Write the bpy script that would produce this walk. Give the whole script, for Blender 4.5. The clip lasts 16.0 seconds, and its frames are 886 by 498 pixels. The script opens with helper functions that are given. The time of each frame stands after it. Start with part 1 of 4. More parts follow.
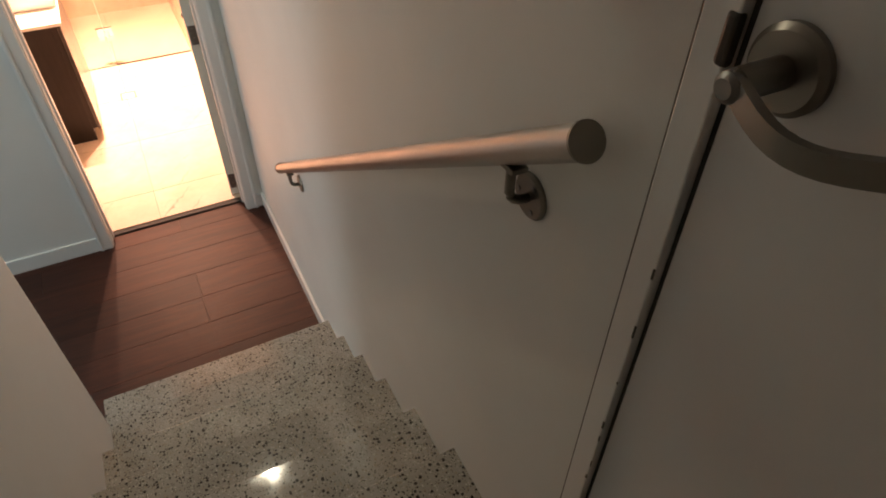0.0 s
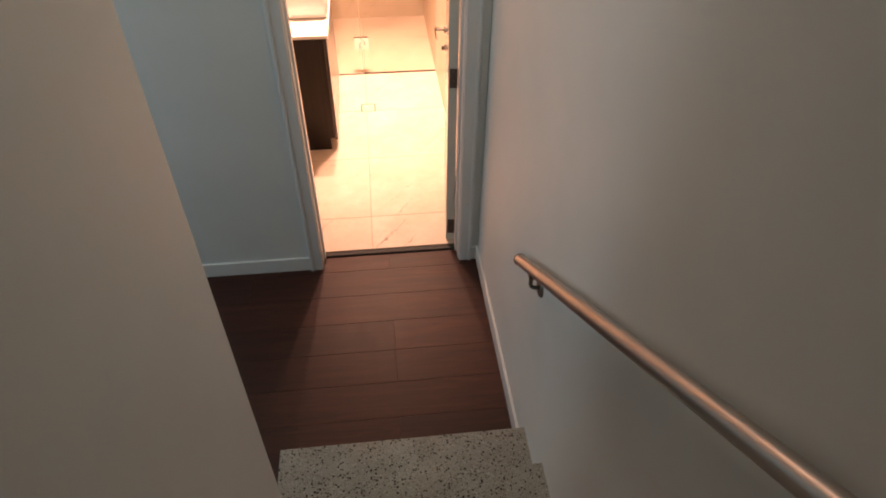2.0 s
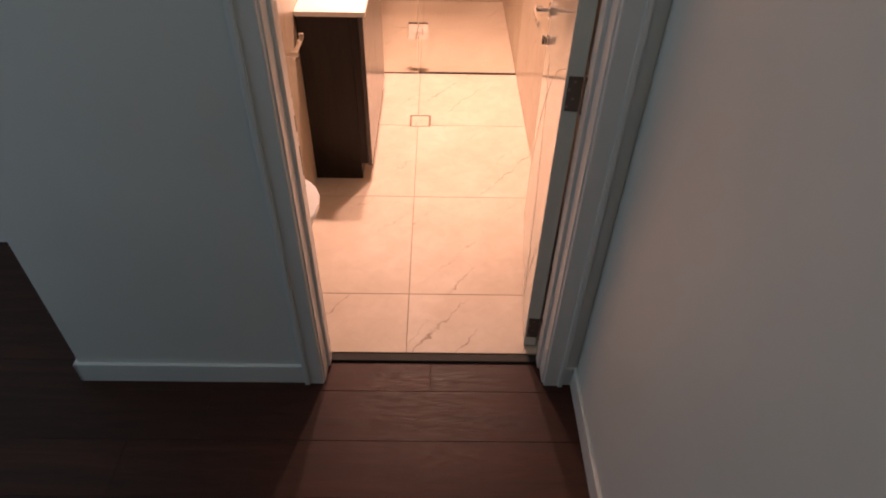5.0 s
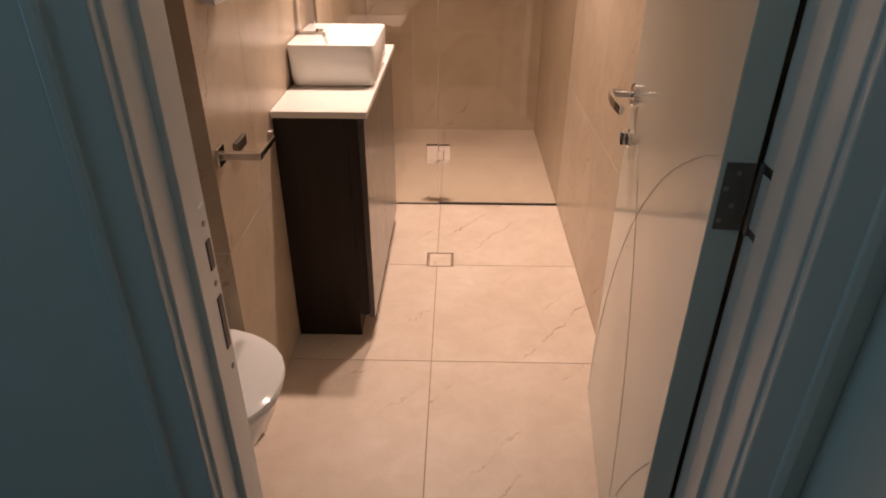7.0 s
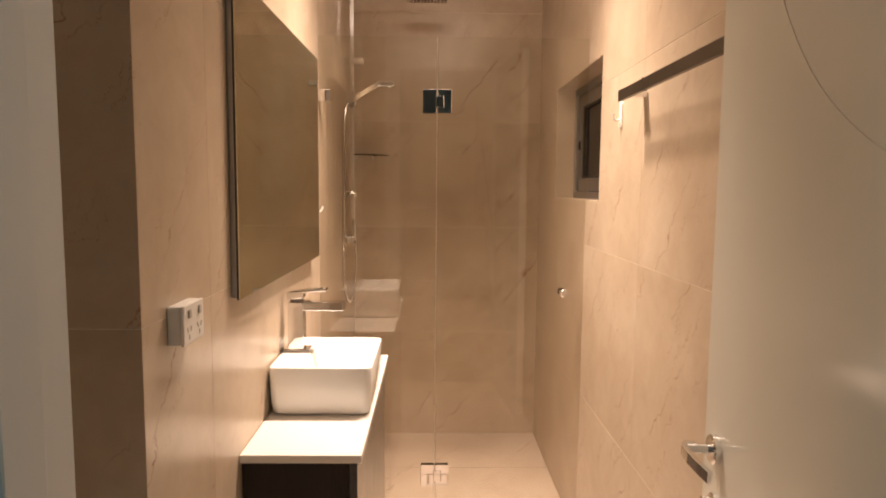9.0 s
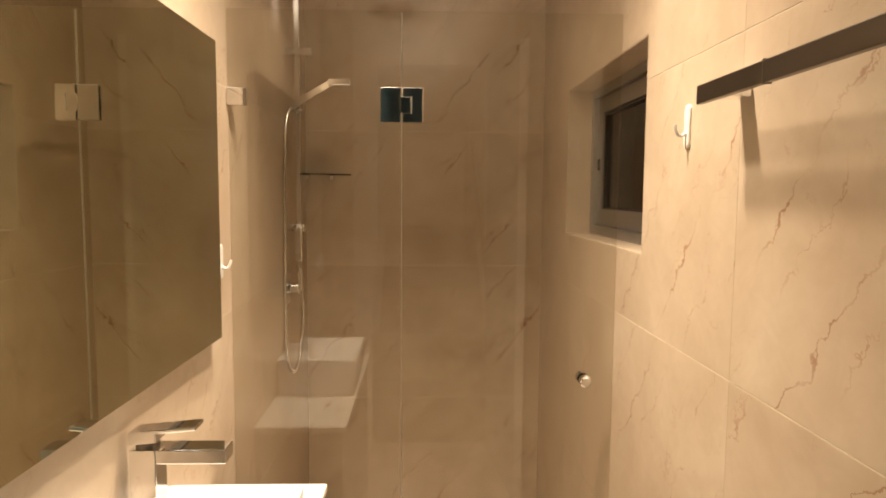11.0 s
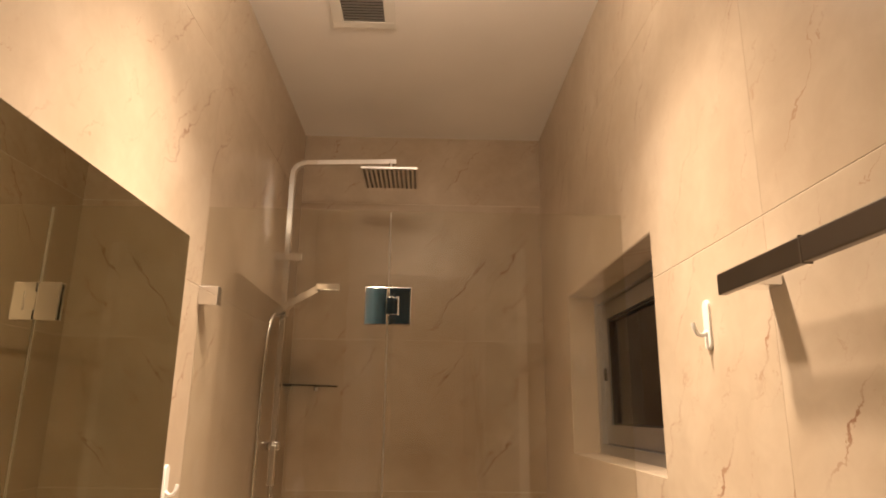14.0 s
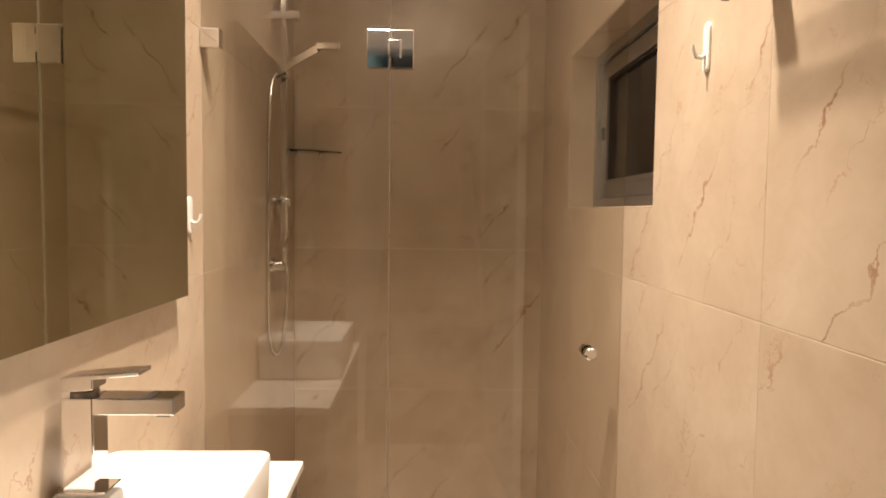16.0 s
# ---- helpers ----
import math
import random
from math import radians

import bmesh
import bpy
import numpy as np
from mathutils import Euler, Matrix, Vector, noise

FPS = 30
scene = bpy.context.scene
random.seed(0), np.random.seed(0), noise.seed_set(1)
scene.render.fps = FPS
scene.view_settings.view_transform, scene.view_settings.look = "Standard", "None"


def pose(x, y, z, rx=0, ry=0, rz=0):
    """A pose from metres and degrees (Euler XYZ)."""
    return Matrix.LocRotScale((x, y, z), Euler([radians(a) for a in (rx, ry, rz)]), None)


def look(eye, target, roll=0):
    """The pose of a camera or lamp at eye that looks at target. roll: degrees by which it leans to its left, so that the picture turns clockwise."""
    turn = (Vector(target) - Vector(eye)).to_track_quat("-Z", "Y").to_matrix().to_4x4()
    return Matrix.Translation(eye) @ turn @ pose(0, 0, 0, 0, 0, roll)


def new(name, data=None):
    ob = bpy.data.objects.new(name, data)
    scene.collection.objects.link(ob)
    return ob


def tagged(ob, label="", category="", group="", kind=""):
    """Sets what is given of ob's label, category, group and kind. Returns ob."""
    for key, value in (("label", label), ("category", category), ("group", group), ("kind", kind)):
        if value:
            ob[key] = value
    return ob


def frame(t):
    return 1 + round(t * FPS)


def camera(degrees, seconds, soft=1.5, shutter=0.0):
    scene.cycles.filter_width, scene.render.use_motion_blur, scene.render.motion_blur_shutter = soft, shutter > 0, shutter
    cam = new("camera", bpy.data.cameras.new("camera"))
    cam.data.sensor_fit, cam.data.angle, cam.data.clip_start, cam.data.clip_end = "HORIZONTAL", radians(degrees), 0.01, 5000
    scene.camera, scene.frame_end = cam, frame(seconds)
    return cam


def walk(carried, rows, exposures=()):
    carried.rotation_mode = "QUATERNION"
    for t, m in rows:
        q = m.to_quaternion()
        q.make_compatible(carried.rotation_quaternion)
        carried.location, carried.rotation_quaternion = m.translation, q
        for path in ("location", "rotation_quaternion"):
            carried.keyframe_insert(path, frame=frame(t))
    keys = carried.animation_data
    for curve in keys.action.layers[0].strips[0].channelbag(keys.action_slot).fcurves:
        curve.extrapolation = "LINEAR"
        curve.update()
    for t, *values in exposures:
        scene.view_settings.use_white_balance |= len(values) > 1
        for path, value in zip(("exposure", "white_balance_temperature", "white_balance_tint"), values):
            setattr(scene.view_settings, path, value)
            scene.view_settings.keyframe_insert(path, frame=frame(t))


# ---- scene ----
cam = camera(69.4, 16.0, soft=1.9)
PATH = [
    (0, (0.007, 0.169, 2.382), (0.676, 1.47, 1.018), 0.7),
    (0.5, (-0.033, 0.265, 2.364), (0.474, 1.647, 1.011), 1.0),
    (1, (-0.051, 0.398, 2.345), (0.311, 1.834, 1.001), 0.5),
    (1.5, (-0.037, 0.55, 2.392), (0.252, 2.001, 1.046), 0.4),
    (2, (-0.074, 0.735, 2.399), (0.098, 2.2, 1.049), 0.6),
    (2.5, (-0.074, 0.929, 2.385), (-0.045, 2.404, 1.035), 0.5),
    (3, (-0.071, 1.129, 2.265), (-0.066, 2.605, 0.915), 0.9),
    (3.5, (-0.047, 1.335, 2.11), (-0.009, 2.806, 0.756), 0.7),
    (6, (-0.082, 2.348, 1.552), (-0.063, 3.832, 0.212), 1.7),
    (6.5, (-0.09, 2.509, 1.413), (-0.104, 4.105, 0.208), 0.1),
    (7, (-0.085, 2.626, 1.355), (-0.121, 4.362, 0.364), 0.2),
    (7.5, (-0.105, 2.656, 1.358), (-0.156, 4.541, 0.691), 0.3),
    (8, (-0.132, 2.735, 1.366), (-0.173, 4.7, 0.996), 0.4),
    (8.5, (-0.162, 2.833, 1.38), (-0.165, 4.821, 1.163), 0.5),
    (9, (-0.183, 2.976, 1.396), (-0.147, 4.967, 1.208), 0.5),
    (11.5, (-0.092, 3.841, 1.502), (-0.03, 5.834, 1.345), 0.4),
    (12, (-0.083, 3.872, 1.501), (-0.02, 5.87, 1.524), 0.3),
    (12.5, (-0.071, 3.887, 1.49), (-0.016, 5.857, 1.832), 0.6),
    (13, (-0.072, 3.89, 1.493), (-0.023, 5.811, 2.049), 0.6),
    (13.5, (-0.075, 3.901, 1.487), (-0.027, 5.807, 2.091), 0.6),
    (14, (-0.077, 3.908, 1.478), (-0.026, 5.845, 1.973), 0.7),
    (14.5, (-0.078, 3.911, 1.476), (-0.024, 5.895, 1.72), 0.6),
    (15, (-0.088, 3.901, 1.424), (-0.02, 5.899, 1.461), 0.5),
    (15.5, (-0.083, 3.893, 1.359), (-0.019, 5.892, 1.342), 0.8),
    (16, (-0.083, 3.871, 1.34), (-0.022, 5.867, 1.223), 0.7),
]
walk(cam, [(t, look(eye, target, roll)) for t, eye, target, roll in PATH], exposures=[
    (0.0, 0.36, 7200, 32), (0.5, 0.22, 7200, 32), (1.5, -0.10, 7000, 31), (2.5, -0.58, 6800, 33), (3.5, -0.82, 6600, 33), (6.0, -1.62, 5800, 26), (6.5, -1.84, 5400, 16), (7.0, -1.86, 5250, 7),
    (7.5, -1.86, 5150, 0), (8.0, -1.54, 4950, -4), (8.5, -1.38, 5200, 0), (9.0, -1.42, 5250, -1), (11.5, -1.56, 5220, -14), (12.0, -1.50, 5330, -6), (12.5, -1.62, 5600, 3), (13.0, -1.62, 5380, -9), (13.5, -1.68, 5400, -9), (14.0, -1.63, 5420, -7), (14.5, -1.60, 5560, -5), (15.0, -1.62, 5800, 2), (15.5, -1.68, 5700, 1), (16.0, -1.62, 4900, -9)])

# ---- light ----
world = bpy.data.worlds.new("night")
world.use_nodes = True
world.node_tree.nodes["Background"].inputs[0].default_value = (0.010, 0.012, 0.018, 1)
world.node_tree.nodes["Background"].inputs[1].default_value = 0.3
scene.world = world


def lamp(name, at, size, power, colour, aim=(0, 0, -1), spread=170):
    data = bpy.data.lights.new(name, "AREA")
    data.shape, data.size, data.energy, data.color, data.spread = "DISK", size, power, colour, radians(spread)
    ob = new(name, data)
    ob.matrix_world = look(at, Vector(at) + Vector(aim))
    return ob


WARM, COOL = (1.0, 0.625, 0.41), (0.61, 0.94, 0.97)
LAMP_BATH = (-0.125, 4.98, 2.619)
LAMPS_X = (0.0, -0.25)         # two bulbs side by side
LAMP_HALL = (-0.04, 2.66, 3.385)
ZLAMP = 2.455
for x in LAMPS_X:
    bulb = bpy.data.lights.new("bathroom_bulb_lamp", "POINT")
    bulb.energy, bulb.color, bulb.shadow_soft_size = 15.0, WARM, 0.05
    new("bathroom_bulb_lamp", bulb).location = (x, LAMP_BATH[1], ZLAMP)
    for watts, degrees in ((300.0, 106), (250.0, 66)):          # spill and core of the reflector
        beam = bpy.data.lights.new("bathroom_downlight_beam", "SPOT")
        beam.energy, beam.color, beam.spot_size, beam.spot_blend, beam.shadow_soft_size = watts, WARM, radians(degrees), 1.0, 0.04
        new("bathroom_downlight_beam", beam).matrix_world = look((x, LAMP_BATH[1], LAMP_BATH[2] - 0.12), (x, LAMP_BATH[1], LAMP_BATH[2] - 1))
lamp("stair_downlight_lamp", (LAMP_HALL[0], LAMP_HALL[1], 3.34), 0.035, 6.9, (0.86, 0.95, 0.70), spread=160)
# unseen disc added for the cool light that comes from the side hall
lamp("side_room_window_lamp", (-3.2, 2.35, 1.7), 2.2, 26.0, COOL, aim=(1, 1.1, 0))

# ---- materials ----


def base(name, rough=0.5, metal=0.0):
    m = bpy.data.materials.new(name)
    m.use_nodes = True
    n = m.node_tree.nodes
    b = n["Principled BSDF"]
    b.inputs["Roughness"].default_value, b.inputs["Metallic"].default_value = rough, metal
    return m, n, m.node_tree.links, b


def place(n, l, kind="Object", scale=(1, 1, 1), shift=0.0):
    """Coordinates in metres; shift moves them by the object's own random number."""
    if kind == "World":
        out = n.new("ShaderNodeNewGeometry").outputs["Position"]
    else:
        out = n.new("ShaderNodeTexCoord").outputs["Object"]
    if shift:
        info = n.new("ShaderNodeObjectInfo")
        mul = n.new("ShaderNodeMath")
        mul.operation, mul.inputs[1].default_value = "MULTIPLY", shift
        l.new(info.outputs["Random"], mul.inputs[0])
        add = n.new("ShaderNodeVectorMath")
        l.new(out, add.inputs[0])
        l.new(mul.outputs[0], add.inputs[1])
        out = add.outputs[0]
    mp = n.new("ShaderNodeMapping")
    mp.inputs["Scale"].default_value = scale
    l.new(out, mp.inputs[0])
    return mp.outputs[0]


def noise_tex(n, l, vec, scale, detail=4.0, rough=0.55, distort=0.0):
    t = n.new("ShaderNodeTexNoise")
    t.inputs["Scale"].default_value, t.inputs["Detail"].default_value = scale, detail
    t.inputs["Roughness"].default_value, t.inputs["Distortion"].default_value = rough, distort
    l.new(vec, t.inputs["Vector"])
    return t.outputs[0]


def ramp(n, l, fac, stops):
    r = n.new("ShaderNodeValToRGB")
    e = r.color_ramp.elements
    while len(e) < len(stops):
        e.new(0.5)
    for el, (p, c) in zip(e, stops):
        el.position, el.color = p, (*c, 1) if len(c) == 3 else c
    l.new(fac, r.inputs[0])
    return r.outputs[0]


def mix(n, l, fac, a, b, mode="MIX"):
    m = n.new("ShaderNodeMix")
    m.data_type, m.blend_type = "RGBA", mode
    for sock, v in ((m.inputs[0], fac), (m.inputs[6], a), (m.inputs[7], b)):
        if hasattr(v, "links"):
            l.new(v, sock)
        else:
            sock.default_value = v if not isinstance(v, tuple) else (*v, 1)
    return m.outputs[2]


def bump(n, l, b, height, strength, dist=0.002):
    u = n.new("ShaderNodeBump")
    u.inputs["Strength"].default_value, u.inputs["Distance"].default_value = strength, dist
    l.new(height, u.inputs["Height"])
    l.new(u.outputs[0], b.inputs["Normal"])


def grey(v):
    return (v, v, v)


def paint(name, colour, rough, grain=220.0, strength=0.12, worn=0.06):
    m, n, l, b = base(name, rough)
    v = place(n, l, "World")
    big = noise_tex(n, l, v, 2.3, 3)
    dark = tuple(c * (1 - worn) for c in colour)
    l.new(ramp(n, l, big, [(0.3, dark), (0.7, colour)]), b.inputs["Base Color"])
    small = noise_tex(n, l, v, grain, 3)
    bump(n, l, b, small, strength, 0.0008)
    return m


WALL_PAINT = paint("wall_paint_white", (0.78, 0.78, 0.76), 0.55)
CEILING_PAINT = paint("ceiling_paint_white", (0.88, 0.86, 0.84), 0.7)
TRIM_PAINT = paint("trim_gloss_white", (0.80, 0.80, 0.79), 0.3, 400, 0.015)
DOOR_PAINT = paint("door_satin_white", (0.74, 0.75, 0.69), 0.11, 300, 0.015, 0.04)
DOOR_GREY = paint("door_old_white", (0.77, 0.755, 0.755), 0.42, 140, 0.1, 0.1)
PLASTIC = paint("plastic_white", (0.82, 0.81, 0.78), 0.3, 40, 0.03, 0.03)
CERAMIC = paint("ceramic_white_glazed", (0.86, 0.86, 0.85), 0.08, 20, 0.02, 0.02)
STONE_TOP = paint("vanity_top_stone", (0.80, 0.78, 0.74), 0.2, 320, 0.03, 0.05)


def metal(name, colour, rough):
    m, n, l, b = base(name, rough, 1.0)
    v = place(n, l, "World")
    l.new(ramp(n, l, noise_tex(n, l, v, 7, 3), [(0.3, tuple(c * 0.93 for c in colour)), (0.7, colour)]), b.inputs["Base Color"])
    l.new(ramp(n, l, noise_tex(n, l, v, 11, 2), [(0.3, grey(rough * 0.9)), (0.7, grey(rough * 1.12))]), b.inputs["Roughness"])
    return m


CHROME = metal("chrome_polished", (0.86, 0.86, 0.87), 0.06)
STEEL = metal("stainless_brushed", (0.48, 0.44, 0.41), 0.37)
HOSE_STEEL = metal("hose_bright_steel", (0.78, 0.77, 0.76), 0.16)
STEEL_DARK = metal("steel_dull_dark", (0.25, 0.225, 0.195), 0.36)
RAIL_METAL = metal("towel_rail_gunmetal", (0.17, 0.15, 0.13), 0.34)
ALU = metal("aluminium_grey", (0.45, 0.46, 0.47), 0.42)
HINGE_METAL = metal("hinge_dark_steel", (0.26, 0.25, 0.24), 0.42)


def plain(name, colour, rough=0.5):
    m, n, l, b = base(name, rough)
    v = place(n, l, "Object")
    l.new(ramp(n, l, noise_tex(n, l, v, 60, 4), [(0.3, tuple(c * 0.8 for c in colour)), (0.7, colour)]), b.inputs["Base Color"])
    return m


BLACK = plain("black_plastic", (0.02, 0.02, 0.02), 0.45)
# for seals and threshold, and for the painted shade in the landing door's gap
SEAL_AND_GAP_SHADE = plain("dark_rubber_and_gap_shade", (0.03, 0.028, 0.026), 0.7)
GROUT = plain("grout_cream", (0.80, 0.73, 0.62), 0.8)
GROUT_FLOOR = plain("grout_tan", (0.34, 0.25, 0.17), 0.85)
DIRT = plain("chipped_dark_paint", (0.07, 0.06, 0.05), 0.7)


WALLTONES = ((0.47, 0.385, 0.285), (0.57, 0.485, 0.375), (0.65, 0.57, 0.465))


def marble(name, wall, sign=1):
    """Cream porcelain with a soft cloud and sparse, short, slanted brown veins."""
    m, n, l, b = base(name, 0.2)
    geo = n.new("ShaderNodeNewGeometry").outputs["Position"]
    info = n.new("ShaderNodeObjectInfo")
    sep = n.new("ShaderNodeSeparateXYZ")
    l.new(geo, sep.inputs[0])
    com = n.new("ShaderNodeCombineXYZ")
    if wall:
        u = n.new("ShaderNodeMath")
        l.new(sep.outputs[0], u.inputs[0])
        l.new(sep.outputs[1], u.inputs[1])
        u.operation = "ADD" if sign > 0 else "SUBTRACT"
        l.new(u.outputs[0], com.inputs[0])
        l.new(sep.outputs[2], com.inputs[1])
    else:
        l.new(sep.outputs[0], com.inputs[0])
        l.new(sep.outputs[1], com.inputs[1])
    k = n.new("ShaderNodeMath")
    k.operation, k.inputs[1].default_value = "MULTIPLY", 37.0
    l.new(info.outputs["Random"], k.inputs[0])
    l.new(k.outputs[0], com.inputs[2])
    vec = com.outputs[0]
    # turned coordinates, long along the vein
    mp = n.new("ShaderNodeMapping")
    mp.inputs["Rotation"].default_value = (0, 0, radians(-52))
    mp2 = n.new("ShaderNodeMapping")
    mp2.inputs["Scale"].default_value = (0.34, 1.0, 1.0)
    l.new(vec, mp.inputs[0])
    l.new(mp.outputs[0], mp2.inputs[0])
    turned = mp2.outputs[0]
    cloud = noise_tex(n, l, vec, 3.2, 4, 0.6, 0.4)
    col = ramp(n, l, cloud, [(0.25, WALLTONES[0]), (0.55, WALLTONES[1]), (0.8, WALLTONES[2])] if wall else [(0.25, (0.58, 0.485, 0.39)), (0.55, (0.64, 0.545, 0.45)), (0.8, (0.70, 0.615, 0.53))])
    soft = noise_tex(n, l, turned, 9.0, 4, 0.6, 0.5)
    col = mix(n, l, ramp(n, l, soft, [(0.35, grey(0.16)), (0.65, grey(0.0))]), col, (0.52, 0.40, 0.28))
    def math_node(kind, a, b2, c=None):
        q = n.new("ShaderNodeMath")
        q.operation = kind
        for sock, v in zip(q.inputs, (a, b2, c)):
            if v is None:
                continue
            if hasattr(v, "links"):
                l.new(v, sock)
            else:
                sock.default_value = v
        return q.outputs[0]

    shift = n.new("ShaderNodeCombineXYZ")
    l.new(k.outputs[0], shift.inputs[0])
    l.new(k.outputs[0], shift.inputs[1])

    def veins(col, along, across, thin, thick, keep, colour, strength, seed, wander):
        """Long wavering slanted veins of uneven width, one in some cells of a stretched pattern."""
        warp = n.new("ShaderNodeTexNoise")
        warp.inputs["Scale"].default_value, warp.inputs["Detail"].default_value = 11.0, 6.0
        warp.inputs["Roughness"].default_value = 0.62
        l.new(vec, warp.inputs["Vector"])
        sub = n.new("ShaderNodeVectorMath")
        sub.operation, sub.inputs[1].default_value = "SUBTRACT", (0.5, 0.5, 0.5)
        l.new(warp.outputs["Color"], sub.inputs[0])
        mul = n.new("ShaderNodeVectorMath")
        mul.operation, mul.inputs[1].default_value = "MULTIPLY", (wander, wander, 0.0)
        l.new(sub.outputs[0], mul.inputs[0])
        add = n.new("ShaderNodeVectorMath")
        l.new(mp.outputs[0], add.inputs[0])
        l.new(mul.outputs[0], add.inputs[1])
        add2 = n.new("ShaderNodeVectorMath")
        l.new(add.outputs[0], add2.inputs[0])
        l.new(shift.outputs[0], add2.inputs[1])
        m3 = n.new("ShaderNodeMapping")
        m3.inputs["Scale"].default_value, m3.inputs["Location"].default_value = (along, across, 0.0), (seed, seed * 0.7, 0)
        l.new(add2.outputs[0], m3.inputs[0])
        vo = n.new("ShaderNodeTexVoronoi")
        vo.voronoi_dimensions = "2D"
        vo.inputs["Scale"].default_value = 1.0
        l.new(m3.outputs[0], vo.inputs["Vector"])
        off = n.new("ShaderNodeVectorMath")
        off.operation = "SUBTRACT"
        l.new(m3.outputs[0], off.inputs[0])
        l.new(vo.outputs["Position"], off.inputs[1])
        parts_ = n.new("ShaderNodeSeparateXYZ")
        l.new(off.outputs[0], parts_.inputs[0])
        hue = n.new("ShaderNodeSeparateColor")
        l.new(vo.outputs["Color"], hue.inputs[0])
        side = math_node("ABSOLUTE", parts_.outputs[1], None)
        side = math_node("DIVIDE", side, across)
        swell = ramp(n, l, noise_tex(n, l, vec, 17.0, 3, 0.6), [(0.40, grey(0.0)), (0.68, grey(1.0))])
        width = math_node("MULTIPLY_ADD", swell, thick, thin)
        line = math_node("SUBTRACT", 1.0, math_node("DIVIDE", side, width))
        line = ramp(n, l, line, [(0.0, grey(0.0)), (0.55, grey(1.0))])
        ends = ramp(n, l, math_node("ABSOLUTE", parts_.outputs[0], None), [(0.22, grey(1.0)), (0.46, grey(0.0))])
        broken = ramp(n, l, noise_tex(n, l, vec, 8.0, 3, 0.6), [(0.38, grey(0.12)), (0.58, grey(1.0))])
        pick = ramp(n, l, hue.outputs[0], [(keep, grey(strength)), (keep + 0.03, grey(0.0))])
        fac = math_node("MULTIPLY", math_node("MULTIPLY", line, ends), math_node("MULTIPLY", pick, broken))
        return mix(n, l, fac, col, colour)

    if wall:
        col = veins(col, 1.9, 5.2, 0.0014, 0.0038, 0.54, (0.27, 0.125, 0.06), 0.8, 3.0, 0.11)
        col = veins(col, 3.3, 8.0, 0.0011, 0.0028, 0.56, (0.34, 0.185, 0.095), 0.68, 11.0, 0.15)
    else:
        col = veins(col, 1.7, 4.6, 0.0014, 0.0048, 0.46, (0.23, 0.13, 0.08), 0.8, 3.0, 0.09)
        col = veins(col, 2.8, 7.0, 0.0010, 0.0024, 0.40, (0.36, 0.23, 0.15), 0.6, 8.0, 0.12)
    if wall:
        col = veins(col, 5.0, 13.0, 0.0008, 0.0020, 0.55, (0.36, 0.20, 0.11), 0.55, 23.0, 0.2)
    mottle = noise_tex(n, l, vec, 15.0, 5, 0.65, 0.6)
    col = mix(n, l, 1.0, col, ramp(n, l, mottle, [(0.3, (0.90, 0.885, 0.86)), (0.7, (1.0, 1.0, 1.0))]), "MULTIPLY")
    l.new(col, b.inputs["Base Color"])
    b.inputs["Roughness"].default_value = 0.30 if wall else 0.46
    return m


MARBLE_WALL = marble("marble_tile_cream", True)
MARBLE_FLOOR = marble("marble_floor_tile_cream", False)
MARBLE_RIGHT = marble("marble_tile_cream_turned", True, -1)


def wood(name, dark, mid, light, axis, rough):
    m, n, l, b = base(name, rough)
    sc = {"x": (1.2, 14, 14), "z": (14, 14, 1.0)}[axis]
    v = place(n, l, "World", sc, 13.0)
    g = noise_tex(n, l, v, 2.0, 6, 0.65, 0.8)
    fine = noise_tex(n, l, place(n, l, "World", tuple(4 * c for c in sc), 7.0), 4.0, 3)
    col = ramp(n, l, g, [(0.28, dark), (0.5, mid), (0.74, light)])
    col = mix(n, l, 0.35, col, ramp(n, l, fine, [(0.3, dark), (0.7, light)]), "MIX")
    info = n.new("ShaderNodeObjectInfo")
    tone = ramp(n, l, info.outputs["Random"], [(0.0, grey(0.72)), (1.0, grey(1.2))])
    col = mix(n, l, 1.0, col, tone, "MULTIPLY")
    l.new(col, b.inputs["Base Color"])
    l.new(ramp(n, l, fine, [(0.3, grey(rough - 0.08)), (0.7, grey(rough + 0.1))]), b.inputs["Roughness"])
    b.inputs["Specular IOR Level"].default_value = 0.35
    bump(n, l, b, fine, 0.12, 0.0008)
    return m


FLOOR_WOOD = wood("floorboard_dark_hardwood", (0.020, 0.0054, 0.0033), (0.046, 0.0115, 0.0063), (0.082, 0.0235, 0.012), "x", 0.5)
CABINET_WOOD = wood("cabinet_dark_veneer", (0.006, 0.004, 0.0035), (0.013, 0.009, 0.007), (0.026, 0.018, 0.014), "z", 0.4)


# cabinet tones lightened: the wall's reflection on the doors is put into the colour
DOOR_VENEER_LIT = wood("cabinet_door_lacquered_veneer_lit", (0.012, 0.007, 0.005), (0.024, 0.015, 0.011), (0.042, 0.028, 0.02), "z", 0.34)
door_shader = DOOR_VENEER_LIT.node_tree.nodes["Principled BSDF"]
door_shader.inputs["Specular IOR Level"].default_value = 0.6
door_shader.inputs["Coat Weight"].default_value, door_shader.inputs["Coat Roughness"].default_value = 0.8, 0.22


